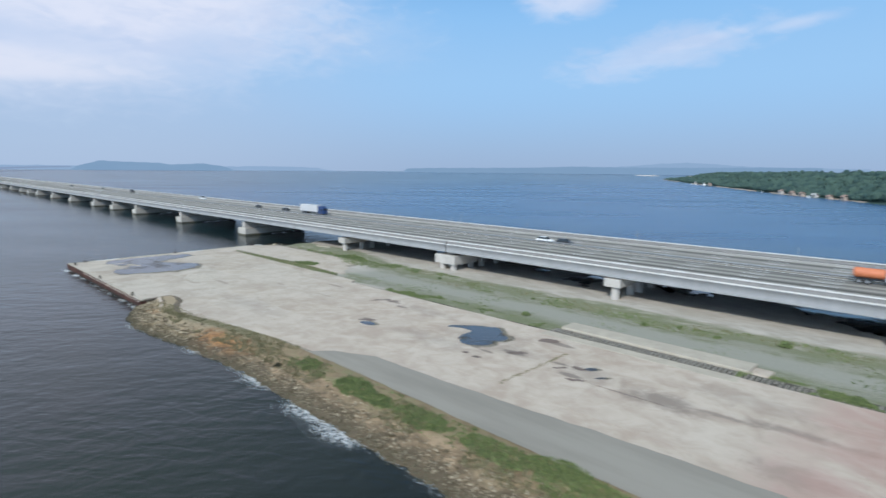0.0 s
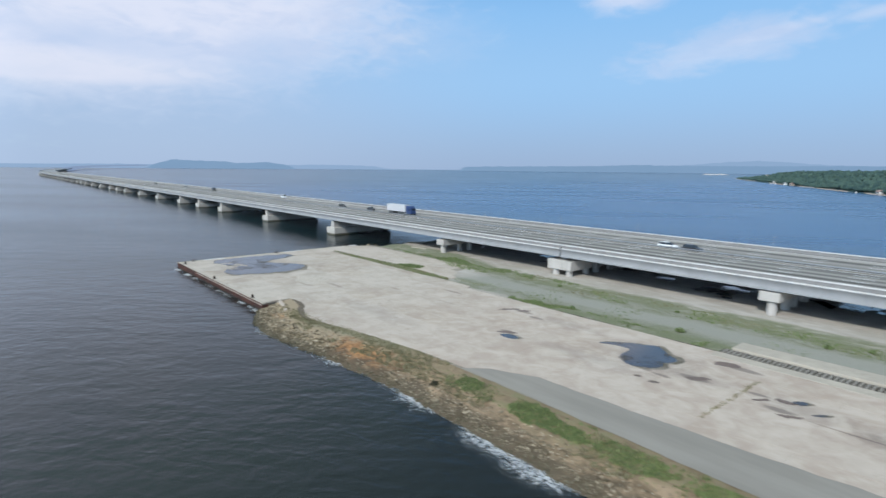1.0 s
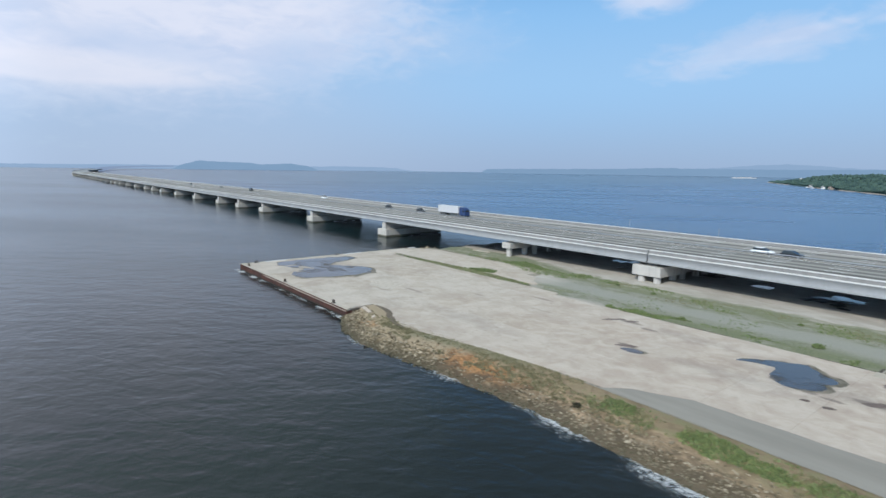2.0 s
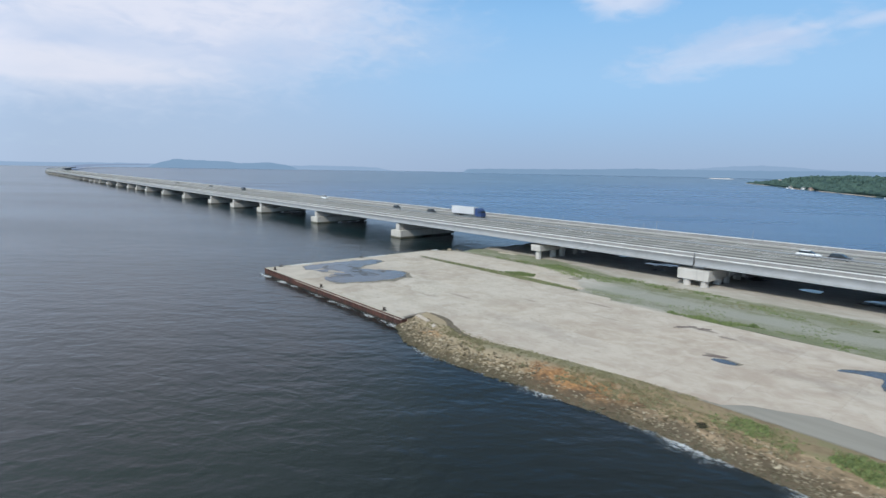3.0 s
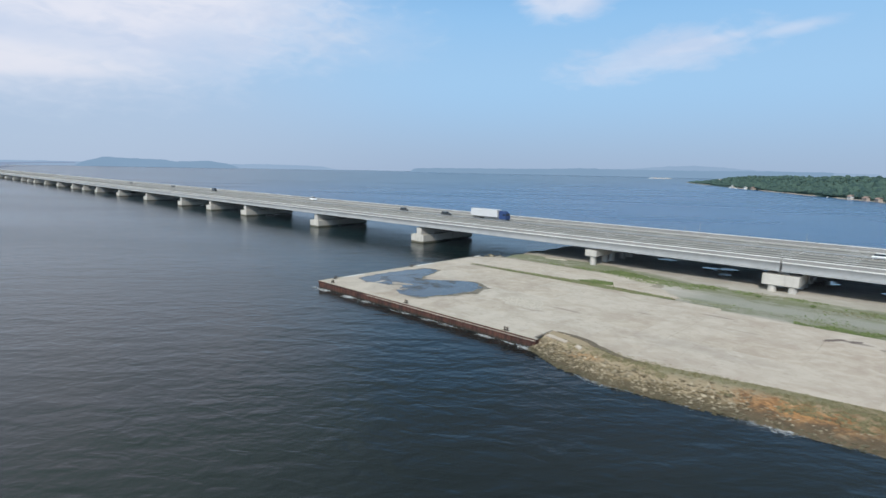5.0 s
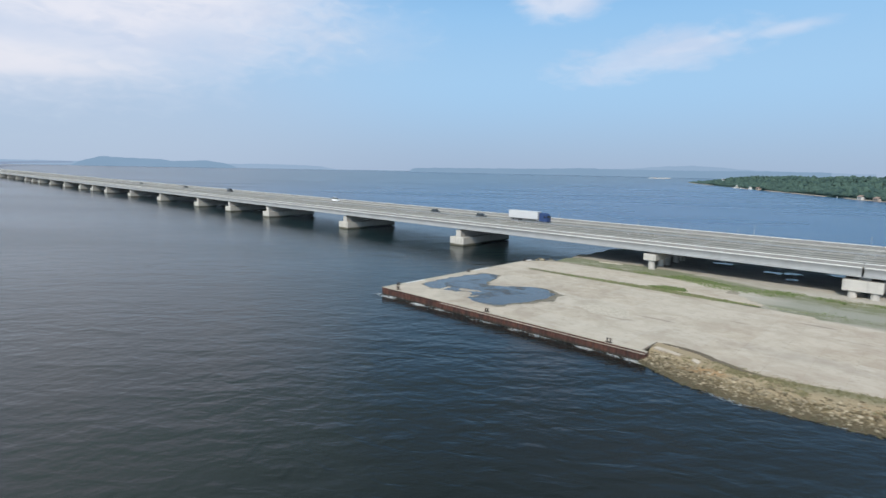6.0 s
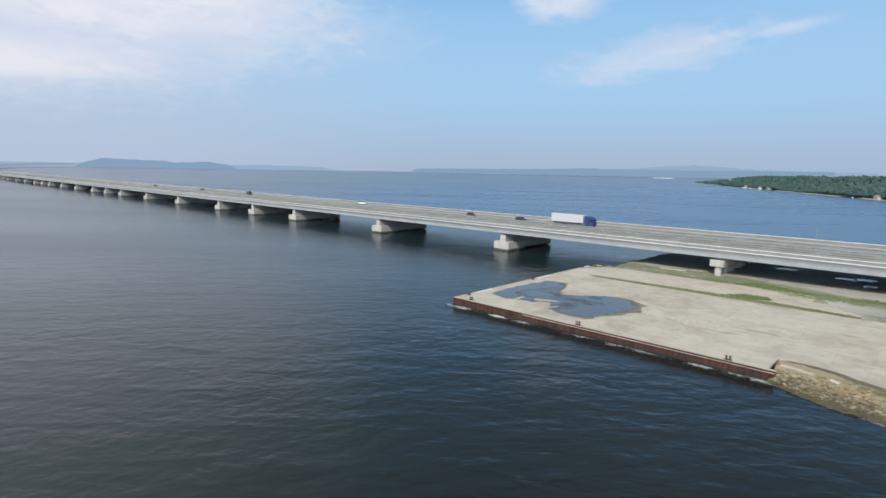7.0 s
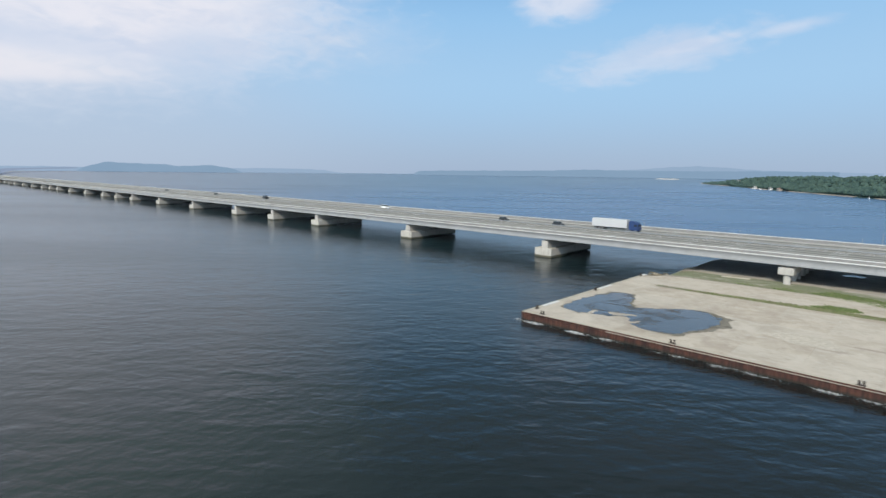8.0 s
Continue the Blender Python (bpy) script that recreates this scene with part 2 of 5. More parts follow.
def make_footing():
    """Pier concrete with a dark wet and weedy band at the tide line."""
    k = material("footing_concrete")
    run = k.noise(k.stretch(k.place, 1.1, 1.1, 0.15), 1.0, 5.0, 0.65)
    grit = k.noise(k.place, 4.0, 5.0, 0.65)
    c = k.mix(k.step(run, 0.45, 0.8), rgb(0.46, 0.435, 0.385), rgb(0.30, 0.275, 0.24))
    tide = k.step(k.add(k.z, k.mul(k.sub(run, 0.5), 0.9)), 0.9, 0.45)
    c = k.mix(tide, c, rgb(0.075, 0.07, 0.045))
    return finish(k, c, 0.78, grit, 0.02)


FOOTING = make_footing()


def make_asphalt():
    """Pale worn asphalt, with dark and pale bands set at fixed places across the deck."""
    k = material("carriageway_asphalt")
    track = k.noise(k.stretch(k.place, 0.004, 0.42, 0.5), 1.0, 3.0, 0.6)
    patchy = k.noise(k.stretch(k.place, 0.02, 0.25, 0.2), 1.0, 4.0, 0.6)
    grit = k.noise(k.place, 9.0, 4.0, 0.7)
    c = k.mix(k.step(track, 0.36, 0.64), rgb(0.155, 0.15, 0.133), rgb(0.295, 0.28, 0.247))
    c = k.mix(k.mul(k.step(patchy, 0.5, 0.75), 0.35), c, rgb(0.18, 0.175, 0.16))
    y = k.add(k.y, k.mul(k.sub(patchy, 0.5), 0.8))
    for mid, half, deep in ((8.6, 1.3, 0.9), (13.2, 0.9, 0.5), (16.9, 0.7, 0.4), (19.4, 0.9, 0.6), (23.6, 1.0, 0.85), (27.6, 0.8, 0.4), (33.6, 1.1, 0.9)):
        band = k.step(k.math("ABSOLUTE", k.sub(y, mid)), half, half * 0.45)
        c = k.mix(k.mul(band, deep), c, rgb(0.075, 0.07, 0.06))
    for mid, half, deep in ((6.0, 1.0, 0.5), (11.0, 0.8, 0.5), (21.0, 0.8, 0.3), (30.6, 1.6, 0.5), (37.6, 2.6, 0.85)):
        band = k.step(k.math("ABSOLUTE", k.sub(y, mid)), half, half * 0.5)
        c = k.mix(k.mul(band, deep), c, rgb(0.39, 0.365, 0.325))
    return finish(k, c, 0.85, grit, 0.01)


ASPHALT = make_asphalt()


def make_road():
    k = material("quay_road")
    wide = k.noise(k.stretch(k.place, 0.05, 0.3, 0.2), 1.0, 4.0, 0.6)
    grit = k.noise(k.place, 7.0, 5.0, 0.7)
    c = k.mix(k.step(wide, 0.3, 0.7), rgb(0.225, 0.207, 0.175), rgb(0.275, 0.254, 0.215))
    c = k.mix(k.mul(k.step(grit, 0.5, 0.8), 0.3), c, rgb(0.22, 0.20, 0.17))
    return finish(k, c, 0.88, grit, 0.012)


ROAD = make_road()


def make_rust():
    k = material("rusted_steel")
    run = k.noise(k.stretch(k.place, 1.6, 1.6, 0.3), 1.0, 5.0, 0.65)
    grit = k.noise(k.place, 6.0, 5.0, 0.7)
    c = k.mix(k.step(run, 0.3, 0.72), rgb(0.028, 0.012, 0.010), rgb(0.090, 0.036, 0.023))
    c = k.mix(k.mul(k.step(grit, 0.55, 0.8), 0.6), c, rgb(0.045, 0.026, 0.022))
    wet = k.step(k.add(k.z, k.mul(k.sub(run, 0.5), 0.6)), 0.5, 0.1)
    c = k.mix(wet, c, rgb(0.022, 0.018, 0.014))
    return finish(k, c, 0.78, grit, 0.02)


RUST = make_rust()


def make_ground():
    """Sandy fill with gravel, sparse grass and shell grit, under and beside the bridge."""
    k = material("sandy_ground")
    big = k.noise(k.stretch(k.place, 0.05, 0.12, 0.1), 1.0, 5.0, 0.6, 0.5)
    mid = k.noise(k.stretch(k.place, 0.22, 0.42, 0.3), 1.0, 6.0, 0.65, 0.4)
    grit = k.noise(k.place, 3.5, 6.0, 0.72)
    wob = k.add(k.mul(k.sub(big, 0.5), 7.0), k.mul(k.sub(mid, 0.5), 7.0))
    y = k.add(k.y, wob)
    x = k.add(k.x, k.mul(wob, 1.6))
    c = k.mix(k.step(mid, 0.3, 0.7), rgb(0.335, 0.305, 0.26), rgb(0.45, 0.415, 0.36))
    c = k.mix(k.mul(k.step(big, 0.48, 0.66), 0.5), c, rgb(0.33, 0.30, 0.24))
    gravel = k.mul(k.mul(k.step(y, -28.5, -25.5), k.step(y, -8.0, -11.5)), k.step(x, 30.0, 40.0))
    stone = k.mix(k.step(grit, 0.35, 0.65), rgb(0.17, 0.172, 0.125), rgb(0.29, 0.28, 0.225))
    lane = k.step(k.math("ABSOLUTE", k.add(k.add(k.y, k.mul(wob, 0.35)), 18.0)), 4.2, 2.0)
    stone = k.mix(k.mul(lane, 0.65), stone, k.mix(grit, rgb(0.25, 0.25, 0.21), rgb(0.305, 0.30, 0.255)))
    c = k.mix(gravel, c, stone)
    green_a = k.mul(k.step(y, -13.5, -9.5), k.step(k.add(y, k.step(k.x, 0.0, 40.0, -7.0, 0.0)), -2.5, -5.5))
    green_b = k.mul(k.mul(k.step(y, -29.5, -27.5), k.step(y, -22.0, -25.0)), k.step(x, 52.0, 62.0))
    tuft = k.step(k.add(mid, k.mul(k.sub(grit, 0.5), 0.5)), 0.26, 0.52)
    grass = k.mul(k.math("MAXIMUM", green_a, green_b), tuft)
    grass = k.math("MAXIMUM", grass, k.mul(k.mul(gravel, k.sub(1.0, lane)), k.step(mid, 0.42, 0.6, 0.0, 0.7)))
    leaf = k.mix(k.step(grit, 0.3, 0.7), rgb(0.085, 0.105, 0.045), rgb(0.175, 0.185, 0.095))
    c = k.mix(k.mul(grass, 0.88), c, leaf)
    # slightly greyer and glossier ground from about y = 11 on
    damp = k.step(k.add(k.y, k.mul(wob, 0.5)), 9.0, 13.0)
    c = k.mix(k.mul(damp, 0.3), c, rgb(0.30, 0.285, 0.27))
    return finish(k, c, k.sub(0.92, k.mul(k.mul(damp, k.step(mid, 0.35, 0.6)), 0.2)), k.add(grit, mid), 0.05)


GROUND = make_ground()


def make_bank():
    """Earth bank with dry grass above and weedy stones at the water."""
    k = material("earth_bank")
    big = k.noise(k.stretch(k.place, 0.09, 0.2, 0.2), 1.0, 5.0, 0.6, 0.5)
    mid = k.noise(k.stretch(k.place, 0.5, 0.8, 0.6), 1.0, 6.0, 0.65, 0.4)
    grit = k.noise(k.place, 4.0, 6.0, 0.72)
    c = k.mix(k.step(mid, 0.3, 0.7), rgb(0.15, 0.105, 0.06), rgb(0.36, 0.262, 0.165))
    c = k.mix(k.mul(k.step(big, 0.45, 0.62), 0.35), c, rgb(0.16, 0.14, 0.075))
    c = k.mix(k.mul(k.step(grit, 0.52, 0.75), 0.6), c, rgb(0.095, 0.08, 0.05))
    west = k.step(k.add(k.x, k.mul(k.sub(mid, 0.5), 20.0)), 66.0, 54.0)
    sand = k.mix(grit, rgb(0.21, 0.165, 0.10), rgb(0.40, 0.325, 0.215))
    weedy = k.mix(grit, rgb(0.075, 0.06, 0.026), rgb(0.20, 0.155, 0.068))
    foot = k.step(k.add(k.z, k.mul(k.sub(mid, 0.5), 2.0)), 1.05, 0.6)
    c = k.mix(k.mul(west, 0.85), c, k.mix(foot, sand, weedy))
    loam = k.step(k.add(k.ellipse(k.x, k.y, 38.4, -69.2, 3.2, 1.2), k.mul(k.sub(mid, 0.5), 1.4)), 1.2, 0.5)
    c = k.mix(k.mul(loam, 0.8), c, k.mix(grit, rgb(0.22, 0.13, 0.06), rgb(0.40, 0.25, 0.125)))
    clay = k.mul(k.step(k.add(k.ellipse(k.x, k.y, 65.0, -68.6, 7.6, 3.3), k.mul(k.sub(mid, 0.5), 3.4)), 1.35, 0.45), 0.9)
    c = k.mix(clay, c, k.mix(k.step(k.add(grit, k.sub(mid, 0.5)), 0.3, 0.7), rgb(0.12, 0.055, 0.022), rgb(0.44, 0.225, 0.085)))
    crown = k.math("MINIMUM", k.add(k.mul(k.x, 0.236), -78.06), k.add(k.mul(k.x, 0.154), -73.38))
    verge = k.mul(k.step(k.add(k.sub(k.y, crown), k.mul(k.sub(mid, 0.5), 3.0)), -2.6, -0.9), k.mul(k.step(k.x, 45.0, 50.0), k.step(k.x, 76.0, 64.0)))
    c = k.mix(k.mul(verge, 0.75), c, k.mix(grit, rgb(0.12, 0.118, 0.065), rgb(0.23, 0.218, 0.135)))
    lawn = k.mul(k.step(k.add(k.y, k.mul(k.sub(big, 0.5), 7.0)), -67.2, -65.2), k.step(k.add(k.x, k.mul(k.sub(mid, 0.5), 20.0)), 74.0, 86.0))
    c = k.mix(k.mul(k.mul(lawn, 0.55), k.step(mid, 0.44, 0.62)), c, k.mix(grit, rgb(0.075, 0.10, 0.036), rgb(0.145, 0.165, 0.065)))
    low = k.step(k.add(k.z, k.mul(k.sub(mid, 0.5), 1.5)), 1.1, 0.3)
    c = k.mix(k.mul(low, 0.85), c, rgb(0.075, 0.06, 0.038))
    return finish(k, c, 0.92, k.add(grit, mid), 0.08)


BANK = make_bank()


def make_turf():
    k = material("green_turf")
    mid = k.noise(k.place, 0.7, 5.0, 0.65)
    grit = k.noise(k.place, 5.0, 5.0, 0.7)
    c = k.mix(k.step(mid, 0.3, 0.7), rgb(0.155, 0.155, 0.08), rgb(0.185, 0.205, 0.095))
    c = k.mix(k.mul(k.step(grit, 0.55, 0.8), 0.5), c, rgb(0.24, 0.225, 0.12))
    return finish(k, c, 0.9, grit, 0.05)


TURF = make_turf()


def make_blades(name, low, high):
    k = material(name)
    c = k.mix(k.island, rgb(*low), rgb(*high))
    return finish(k, c, 0.75)


BLADES = make_blades("grass_blades", (0.078, 0.108, 0.042), (0.19, 0.24, 0.085))
DRY = make_blades("dry_grass", (0.12, 0.118, 0.06), (0.25, 0.228, 0.13))


def make_rock():
    k = material("revetment_rock")
    one = k.put("ShaderNodeObjectInfo").outputs["Random"]
    pick = k.math("FRACT", k.add(one, k.island))
    grit = k.noise(k.place, 5.0, 5.0, 0.7)
    c = k.mix(k.math("POWER", pick, 1.8), rgb(0.085, 0.066, 0.036), rgb(0.42, 0.355, 0.25))
    c = k.mix(k.mul(k.step(grit, 0.5, 0.75), 0.5), c, rgb(0.12, 0.105, 0.07))
    low = k.step(k.add(k.z, k.mul(k.sub(grit, 0.5), 0.7)), 0.6, 0.1)
    c = k.mix(k.mul(low, 0.85), c, rgb(0.06, 0.056, 0.03))
    return finish(k, c, 0.85, grit, 0.04)


ROCK = make_rock()


def make_foliage(name, low, high):
    k = material(name)
    n = k.noise(k.place, 0.06, 4.0, 0.6)
    f = k.add(k.mul(k.island, 0.6), k.mul(n, 0.5))
    return finish(k, k.mix(k.step(f, 0.2, 0.9), rgb(*low), rgb(*high)), 0.85, k.noise(k.place, 0.8, 4.0, 0.7), 0.6)


# the blue haze of distance is mixed into this foliage colour
FOREST = make_foliage("forest_canopy", (0.023, 0.053, 0.049), (0.053, 0.094, 0.072))
CHALK = plain("weathered_white", (0.46, 0.45, 0.43), 0.8)
WHITE = plain("white_paint", (0.78, 0.78, 0.77), 0.45, vary=0.05)
SILVER = plain("trailer_panel", (0.47, 0.475, 0.48), 0.4, vary=0.06)
BLUE = plain("blue_paint", (0.02, 0.045, 0.13), 0.35, vary=0.1)
BLACK = plain("dark_paint", (0.02, 0.022, 0.026), 0.3, vary=0.1)
RUBBER = plain("rubber", (0.025, 0.025, 0.025), 0.85)
STEEL = plain("dull_steel", (0.32, 0.33, 0.34), 0.5, 0.6)
ORANGE = plain("orange_paint", (0.50, 0.165, 0.075), 0.45, vary=0.08)
LINE = plain("road_marking", (0.74, 0.74, 0.72), 0.75, vary=0.2)
IRON = plain("bollard_iron", (0.045, 0.032, 0.026), 0.7, 0.3)
SAND = plain("beach_sand", (0.34, 0.285, 0.24), 0.9, grain=0.4)
ROOF = plain("roof_tile", (0.32, 0.22, 0.18), 0.8)
JOINT = plain("joint_soil", (0.25, 0.22, 0.175), 0.95)
def make_damp():
    """Wet, weedy concrete round the puddles."""
    k = material("damp_concrete")
    mid = k.noise(k.place, 0.8, 5.0, 0.65)
    grit = k.noise(k.place, 5.0, 4.0, 0.7)
    c = k.mix(k.step(mid, 0.35, 0.65), rgb(0.10, 0.085, 0.055), rgb(0.21, 0.18, 0.135))
    return finish(k, c, 0.6, grit, 0.01)


DAMP = make_damp()


def make_foam():
    """Broken foam: white flecks with clear water between, thinner to the edges of its strip."""
    k = material("broken_foam")
    fade = k.put("ShaderNodeAttribute")
    fade.attribute_name = "fade"
    lace = k.noise(k.stretch(k.place, 1.9, 2.6, 1.0, 15), 1.0, 6.0, 0.7, 0.6)
    surge = k.noise(k.place, 0.13, 3.0, 0.55)
    amount = k.add(k.mul(fade.outputs["Fac"], 0.44), k.mul(k.sub(surge, 0.5), 0.8))
    solid = k.mul(k.step(k.add(lace, amount), 0.72, 1.06), 0.85)
    white = k.put("ShaderNodeBsdfPrincipled", {"Base Color": rgb(0.55, 0.57, 0.57), "Roughness": 0.7})
    clear = k.put("ShaderNodeBsdfTransparent")
    both = k.put("ShaderNodeMixShader", {0: solid, 1: clear.outputs[0], 2: white.outputs[0]})
    k.put("ShaderNodeOutputMaterial", {"Surface": both.outputs[0]})
    return k.mat


LACE = make_foam()
SLEEPER = plain("sleeper_concrete", (0.27, 0.25, 0.212), 0.85)
SOIL = plain("dark_soil", (0.06, 0.053, 0.04), 0.95)
DARK_STRIP = plain("dark_concrete", (0.05, 0.042, 0.04), 0.5)


def make_glass():
    k = material("window_glass")
    return finish(k, rgb(0.02, 0.025, 0.03), 0.06, ior=1.5)


GLASS = make_glass()


def make_haze_glow(name, low, high):
    """Land so far off that the haze before it is painted in as a glowing colour."""
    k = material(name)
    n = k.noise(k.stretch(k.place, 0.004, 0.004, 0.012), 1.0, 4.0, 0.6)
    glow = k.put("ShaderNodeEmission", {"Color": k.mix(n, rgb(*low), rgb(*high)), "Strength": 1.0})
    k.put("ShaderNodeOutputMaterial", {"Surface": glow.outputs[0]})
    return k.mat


ISLAND = make_haze_glow("island_haze_glow", (0.21, 0.325, 0.465), (0.245, 0.36, 0.505))
HILL = make_haze_glow("hill_haze_glow", (0.275, 0.39, 0.545), (0.30, 0.415, 0.57))
FARLAND = make_haze_glow("land_haze_glow", (0.28, 0.395, 0.55), (0.315, 0.43, 0.585))


# ---- building helpers ----
def mesh_of(name, bm, mat, smooth=False):
    me = bpy.data.meshes.new(name)
    bm.normal_update()
    bm.to_mesh(me)
    bm.free()
    for m in (mat if isinstance(mat, (list, tuple)) else [mat]):
        me.materials.append(m)
    if smooth:
        me.polygons.foreach_set("use_smooth", [True] * len(me.polygons))
    return me


def part(name, bm, mat, parent=None, label="", smooth=False):
    ob = new(name, mesh_of(name, bm, mat, smooth) if isinstance(bm, bmesh.types.BMesh) else bm)
    ob.parent = parent
    return tagged(ob, label)


def thing(name, label, category, m=None, group="", kind=""):
    ob = tagged(new(name), label, category, group, kind)
    ob.matrix_basis = m or Matrix()
    return ob


def box(bm, x0, y0, z0, x1, y1, z1, bevel=0.0):
    made = bmesh.ops.create_cube(bm, size=1.0)["verts"]
    for v in made:
        v.co = Vector(((x0 + x1) / 2 + v.co.x * (x1 - x0), (y0 + y1) / 2 + v.co.y * (y1 - y0), (z0 + z1) / 2 + v.co.z * (z1 - z0)))
    if bevel:
        edges = list({e for v in made for e in v.link_edges})
        bmesh.ops.bevel(bm, geom=edges, offset=bevel, segments=1, affect="EDGES", profile=0.5)
    return bm


def a_box(*args, **more):
    return box(bmesh.new(), *args, **more)


def tube(bm, a, b, r0, r1, n=10):
    a, b = Vector(a), Vector(b)
    turn = (b - a).to_track_quat("Z", "Y").to_matrix().to_4x4()
    m = Matrix.Translation((a + b) / 2) @ turn
    bmesh.ops.create_cone(bm, cap_ends=True, segments=n, radius1=r0, radius2=r1, depth=(b - a).length, matrix=m)
    return bm


def a_tube(*args, **more):
    return tube(bmesh.new(), *args, **more)


def run_profile(bm, outline, xs):
    """A closed outline of (y, z) drawn along x through the given places, capped."""
    rings = [[bm.verts.new((x, y, z)) for y, z in outline] for x in xs]
    n = len(outline)
    for a, b in zip(rings, rings[1:]):
        for i in range(n):
            bm.faces.new((a[i], a[(i + 1) % n], b[(i + 1) % n], b[i]))
    bm.faces.new(rings[0][::-1])
    bm.faces.new(rings[-1])
    bmesh.ops.recalc_face_normals(bm, faces=bm.faces[:])
    return bm


def ragged(points, amp, step, seed):
    """A closed outline through the points, with an uneven edge."""
    rnd = random.Random(seed)
    out = []
    for (ax, ay), (bx, by) in zip(points, points[1:] + points[:1]):
        n = max(1, int(math.hypot(bx - ax, by - ay) / step))
        for i in range(n):
            f = i / n
            x, y = ax + (bx - ax) * f, ay + (by - ay) * f
            q = Vector((x * 0.35, y * 0.35, seed * 3.7))
            out.append((x + amp * noise.noise(q) * 1.6 + rnd.uniform(-amp, amp) * 0.25,
                        y + amp * noise.noise(q + Vector((9, 4, 2))) * 1.6 + rnd.uniform(-amp, amp) * 0.25))
    return out


def sheet(points, z, amp=0.5, step=1.0, seed=1, rounds=0, skirt=0.0):
    pts = [tuple(p) for p in points]
    for _ in range(rounds):
        pts = [q for (a, b) in zip(pts, pts[1:] + pts[:1])
               for q in ((a[0] * 0.75 + b[0] * 0.25, a[1] * 0.75 + b[1] * 0.25), (a[0] * 0.25 + b[0] * 0.75, a[1] * 0.25 + b[1] * 0.75))]
    bm = bmesh.new()
    ring = ragged(pts, amp, step, seed)
    face = bm.faces.new([bm.verts.new((x, y, z)) for x, y in ring])
    if face.normal.z < 0:
        face.normal_flip()
    bmesh.ops.triangulate(bm, faces=[face])
    bmesh.ops.recalc_face_normals(bm, faces=bm.faces[:])
    for f in bm.faces:
        f.normal_update()
        if f.normal.z < 0:
            f.normal_flip()
    if skirt:
        cx, cy = sum(p[0] for p in ring) / len(ring), sum(p[1] for p in ring) / len(ring)
        top = [bm.verts.new((x, y, z)) for x, y in ring]
        low = [bm.verts.new((x + (x - cx) * 0.06, y + (y - cy) * 0.06, z - skirt)) for x, y in ring]
        for i in range(len(ring)):
            j = (i + 1) % len(ring)
            f = bm.faces.new((low[i], low[j], top[j], top[i]))
            f.normal_update()
            if f.normal.z < 0:
                f.normal_flip()
    return bm


def ellipse_points(cx, cy, rx, ry, turn=0.0, n=14):
    c, s = math.cos(radians(turn)), math.sin(radians(turn))
    return [(cx + rx * math.cos(a) * c - ry * math.sin(a) * s, cy + rx * math.cos(a) * s + ry * math.sin(a) * c)
            for a in (2 * math.pi * i / n for i in range(n))]


# ---- sea ----
def build_sea():
    bm = bmesh.new()
    xs = [-5000, -2500, -1200, -600, -300, -100, 100, 300, 600, 1200, 2500, 5000]
    grid = [[bm.verts.new((x, y, 0.0)) for x in xs] for y in xs]
    for r0, r1 in zip(grid, grid[1:]):
        for i in range(len(xs) - 1):
            bm.faces.new((r0[i], r0[i + 1], r1[i + 1], r1[i]))
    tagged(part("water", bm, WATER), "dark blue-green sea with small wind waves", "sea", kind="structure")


build_sea()

# ---- land ----
APRON_TOP = 1.5


def crest(x):
    return float(np.interp(x, [28, 32, 36, 40, 43, 46, 57, 70, 78, 98, 130, 340], [-63.2, -63.6, -64.4, -65.8, -66.8, -67.2, -64.6, -62.6, -62.0, -62.2, -62.4, -62.4]))


def waterline(x):
    return float(np.interp(x, [28, 36, 44, 52, 60, 70, 78, 86, 97, 113, 130, 340], [-69.0, -73.0, -74.6, -73.6, -72.4, -71.4, -70.9, -71.0, -71.4, -71.6, -72.0, -74]))


def build_ground():
    """The sandy fill: one sheet, sloping under the water at its edges."""
    bm = bmesh.new()
    xs = [-31, -27.2] + list(np.arange(-24, 180, 4.0)) + [200, 240, 340]
    ys = [-27.5, -24, -20, -16, -12, -8, -4, 0, 4, 8, 12, 16, 20, 24, 28, 32, 36, 40, 44, 47, 50, 54]
    rows = []
    for y in ys:
        row = []
        for x in xs:
            edge = -26.5 + 1.6 * noise.noise(Vector((y * 0.2, 3.3, 0))) + (0 if y < 36 else (y - 36) * 0.9)
            inland = min(x - edge, 49.0 + 2.5 * noise.noise(Vector((x * 0.07, 8.1, 0))) - y)
            z = 1.36 + 0.10 * noise.noise(Vector((x * 0.09, y * 0.13, 1.0)))
            if y > 8:
                z -= 0.16
            z = min(z, -0.4 + inland * 0.55) if inland < 6 else z
            if y < -9 and x > -26.5:
                z = min(z, 1.40)
            row.append(bm.verts.new((x, y, max(z, -2.5))))
        rows.append(row)
    for r0, r1 in zip(rows, rows[1:]):
        for i in range(len(xs) - 1):
            bm.faces.new((r0[i], r0[i + 1], r1[i + 1], r1[i]))
    tagged(part("ground", bm, GROUND, smooth=True), "sandy fill with gravel and thin grass beside the bridge", "ground", kind="structure")


build_ground()


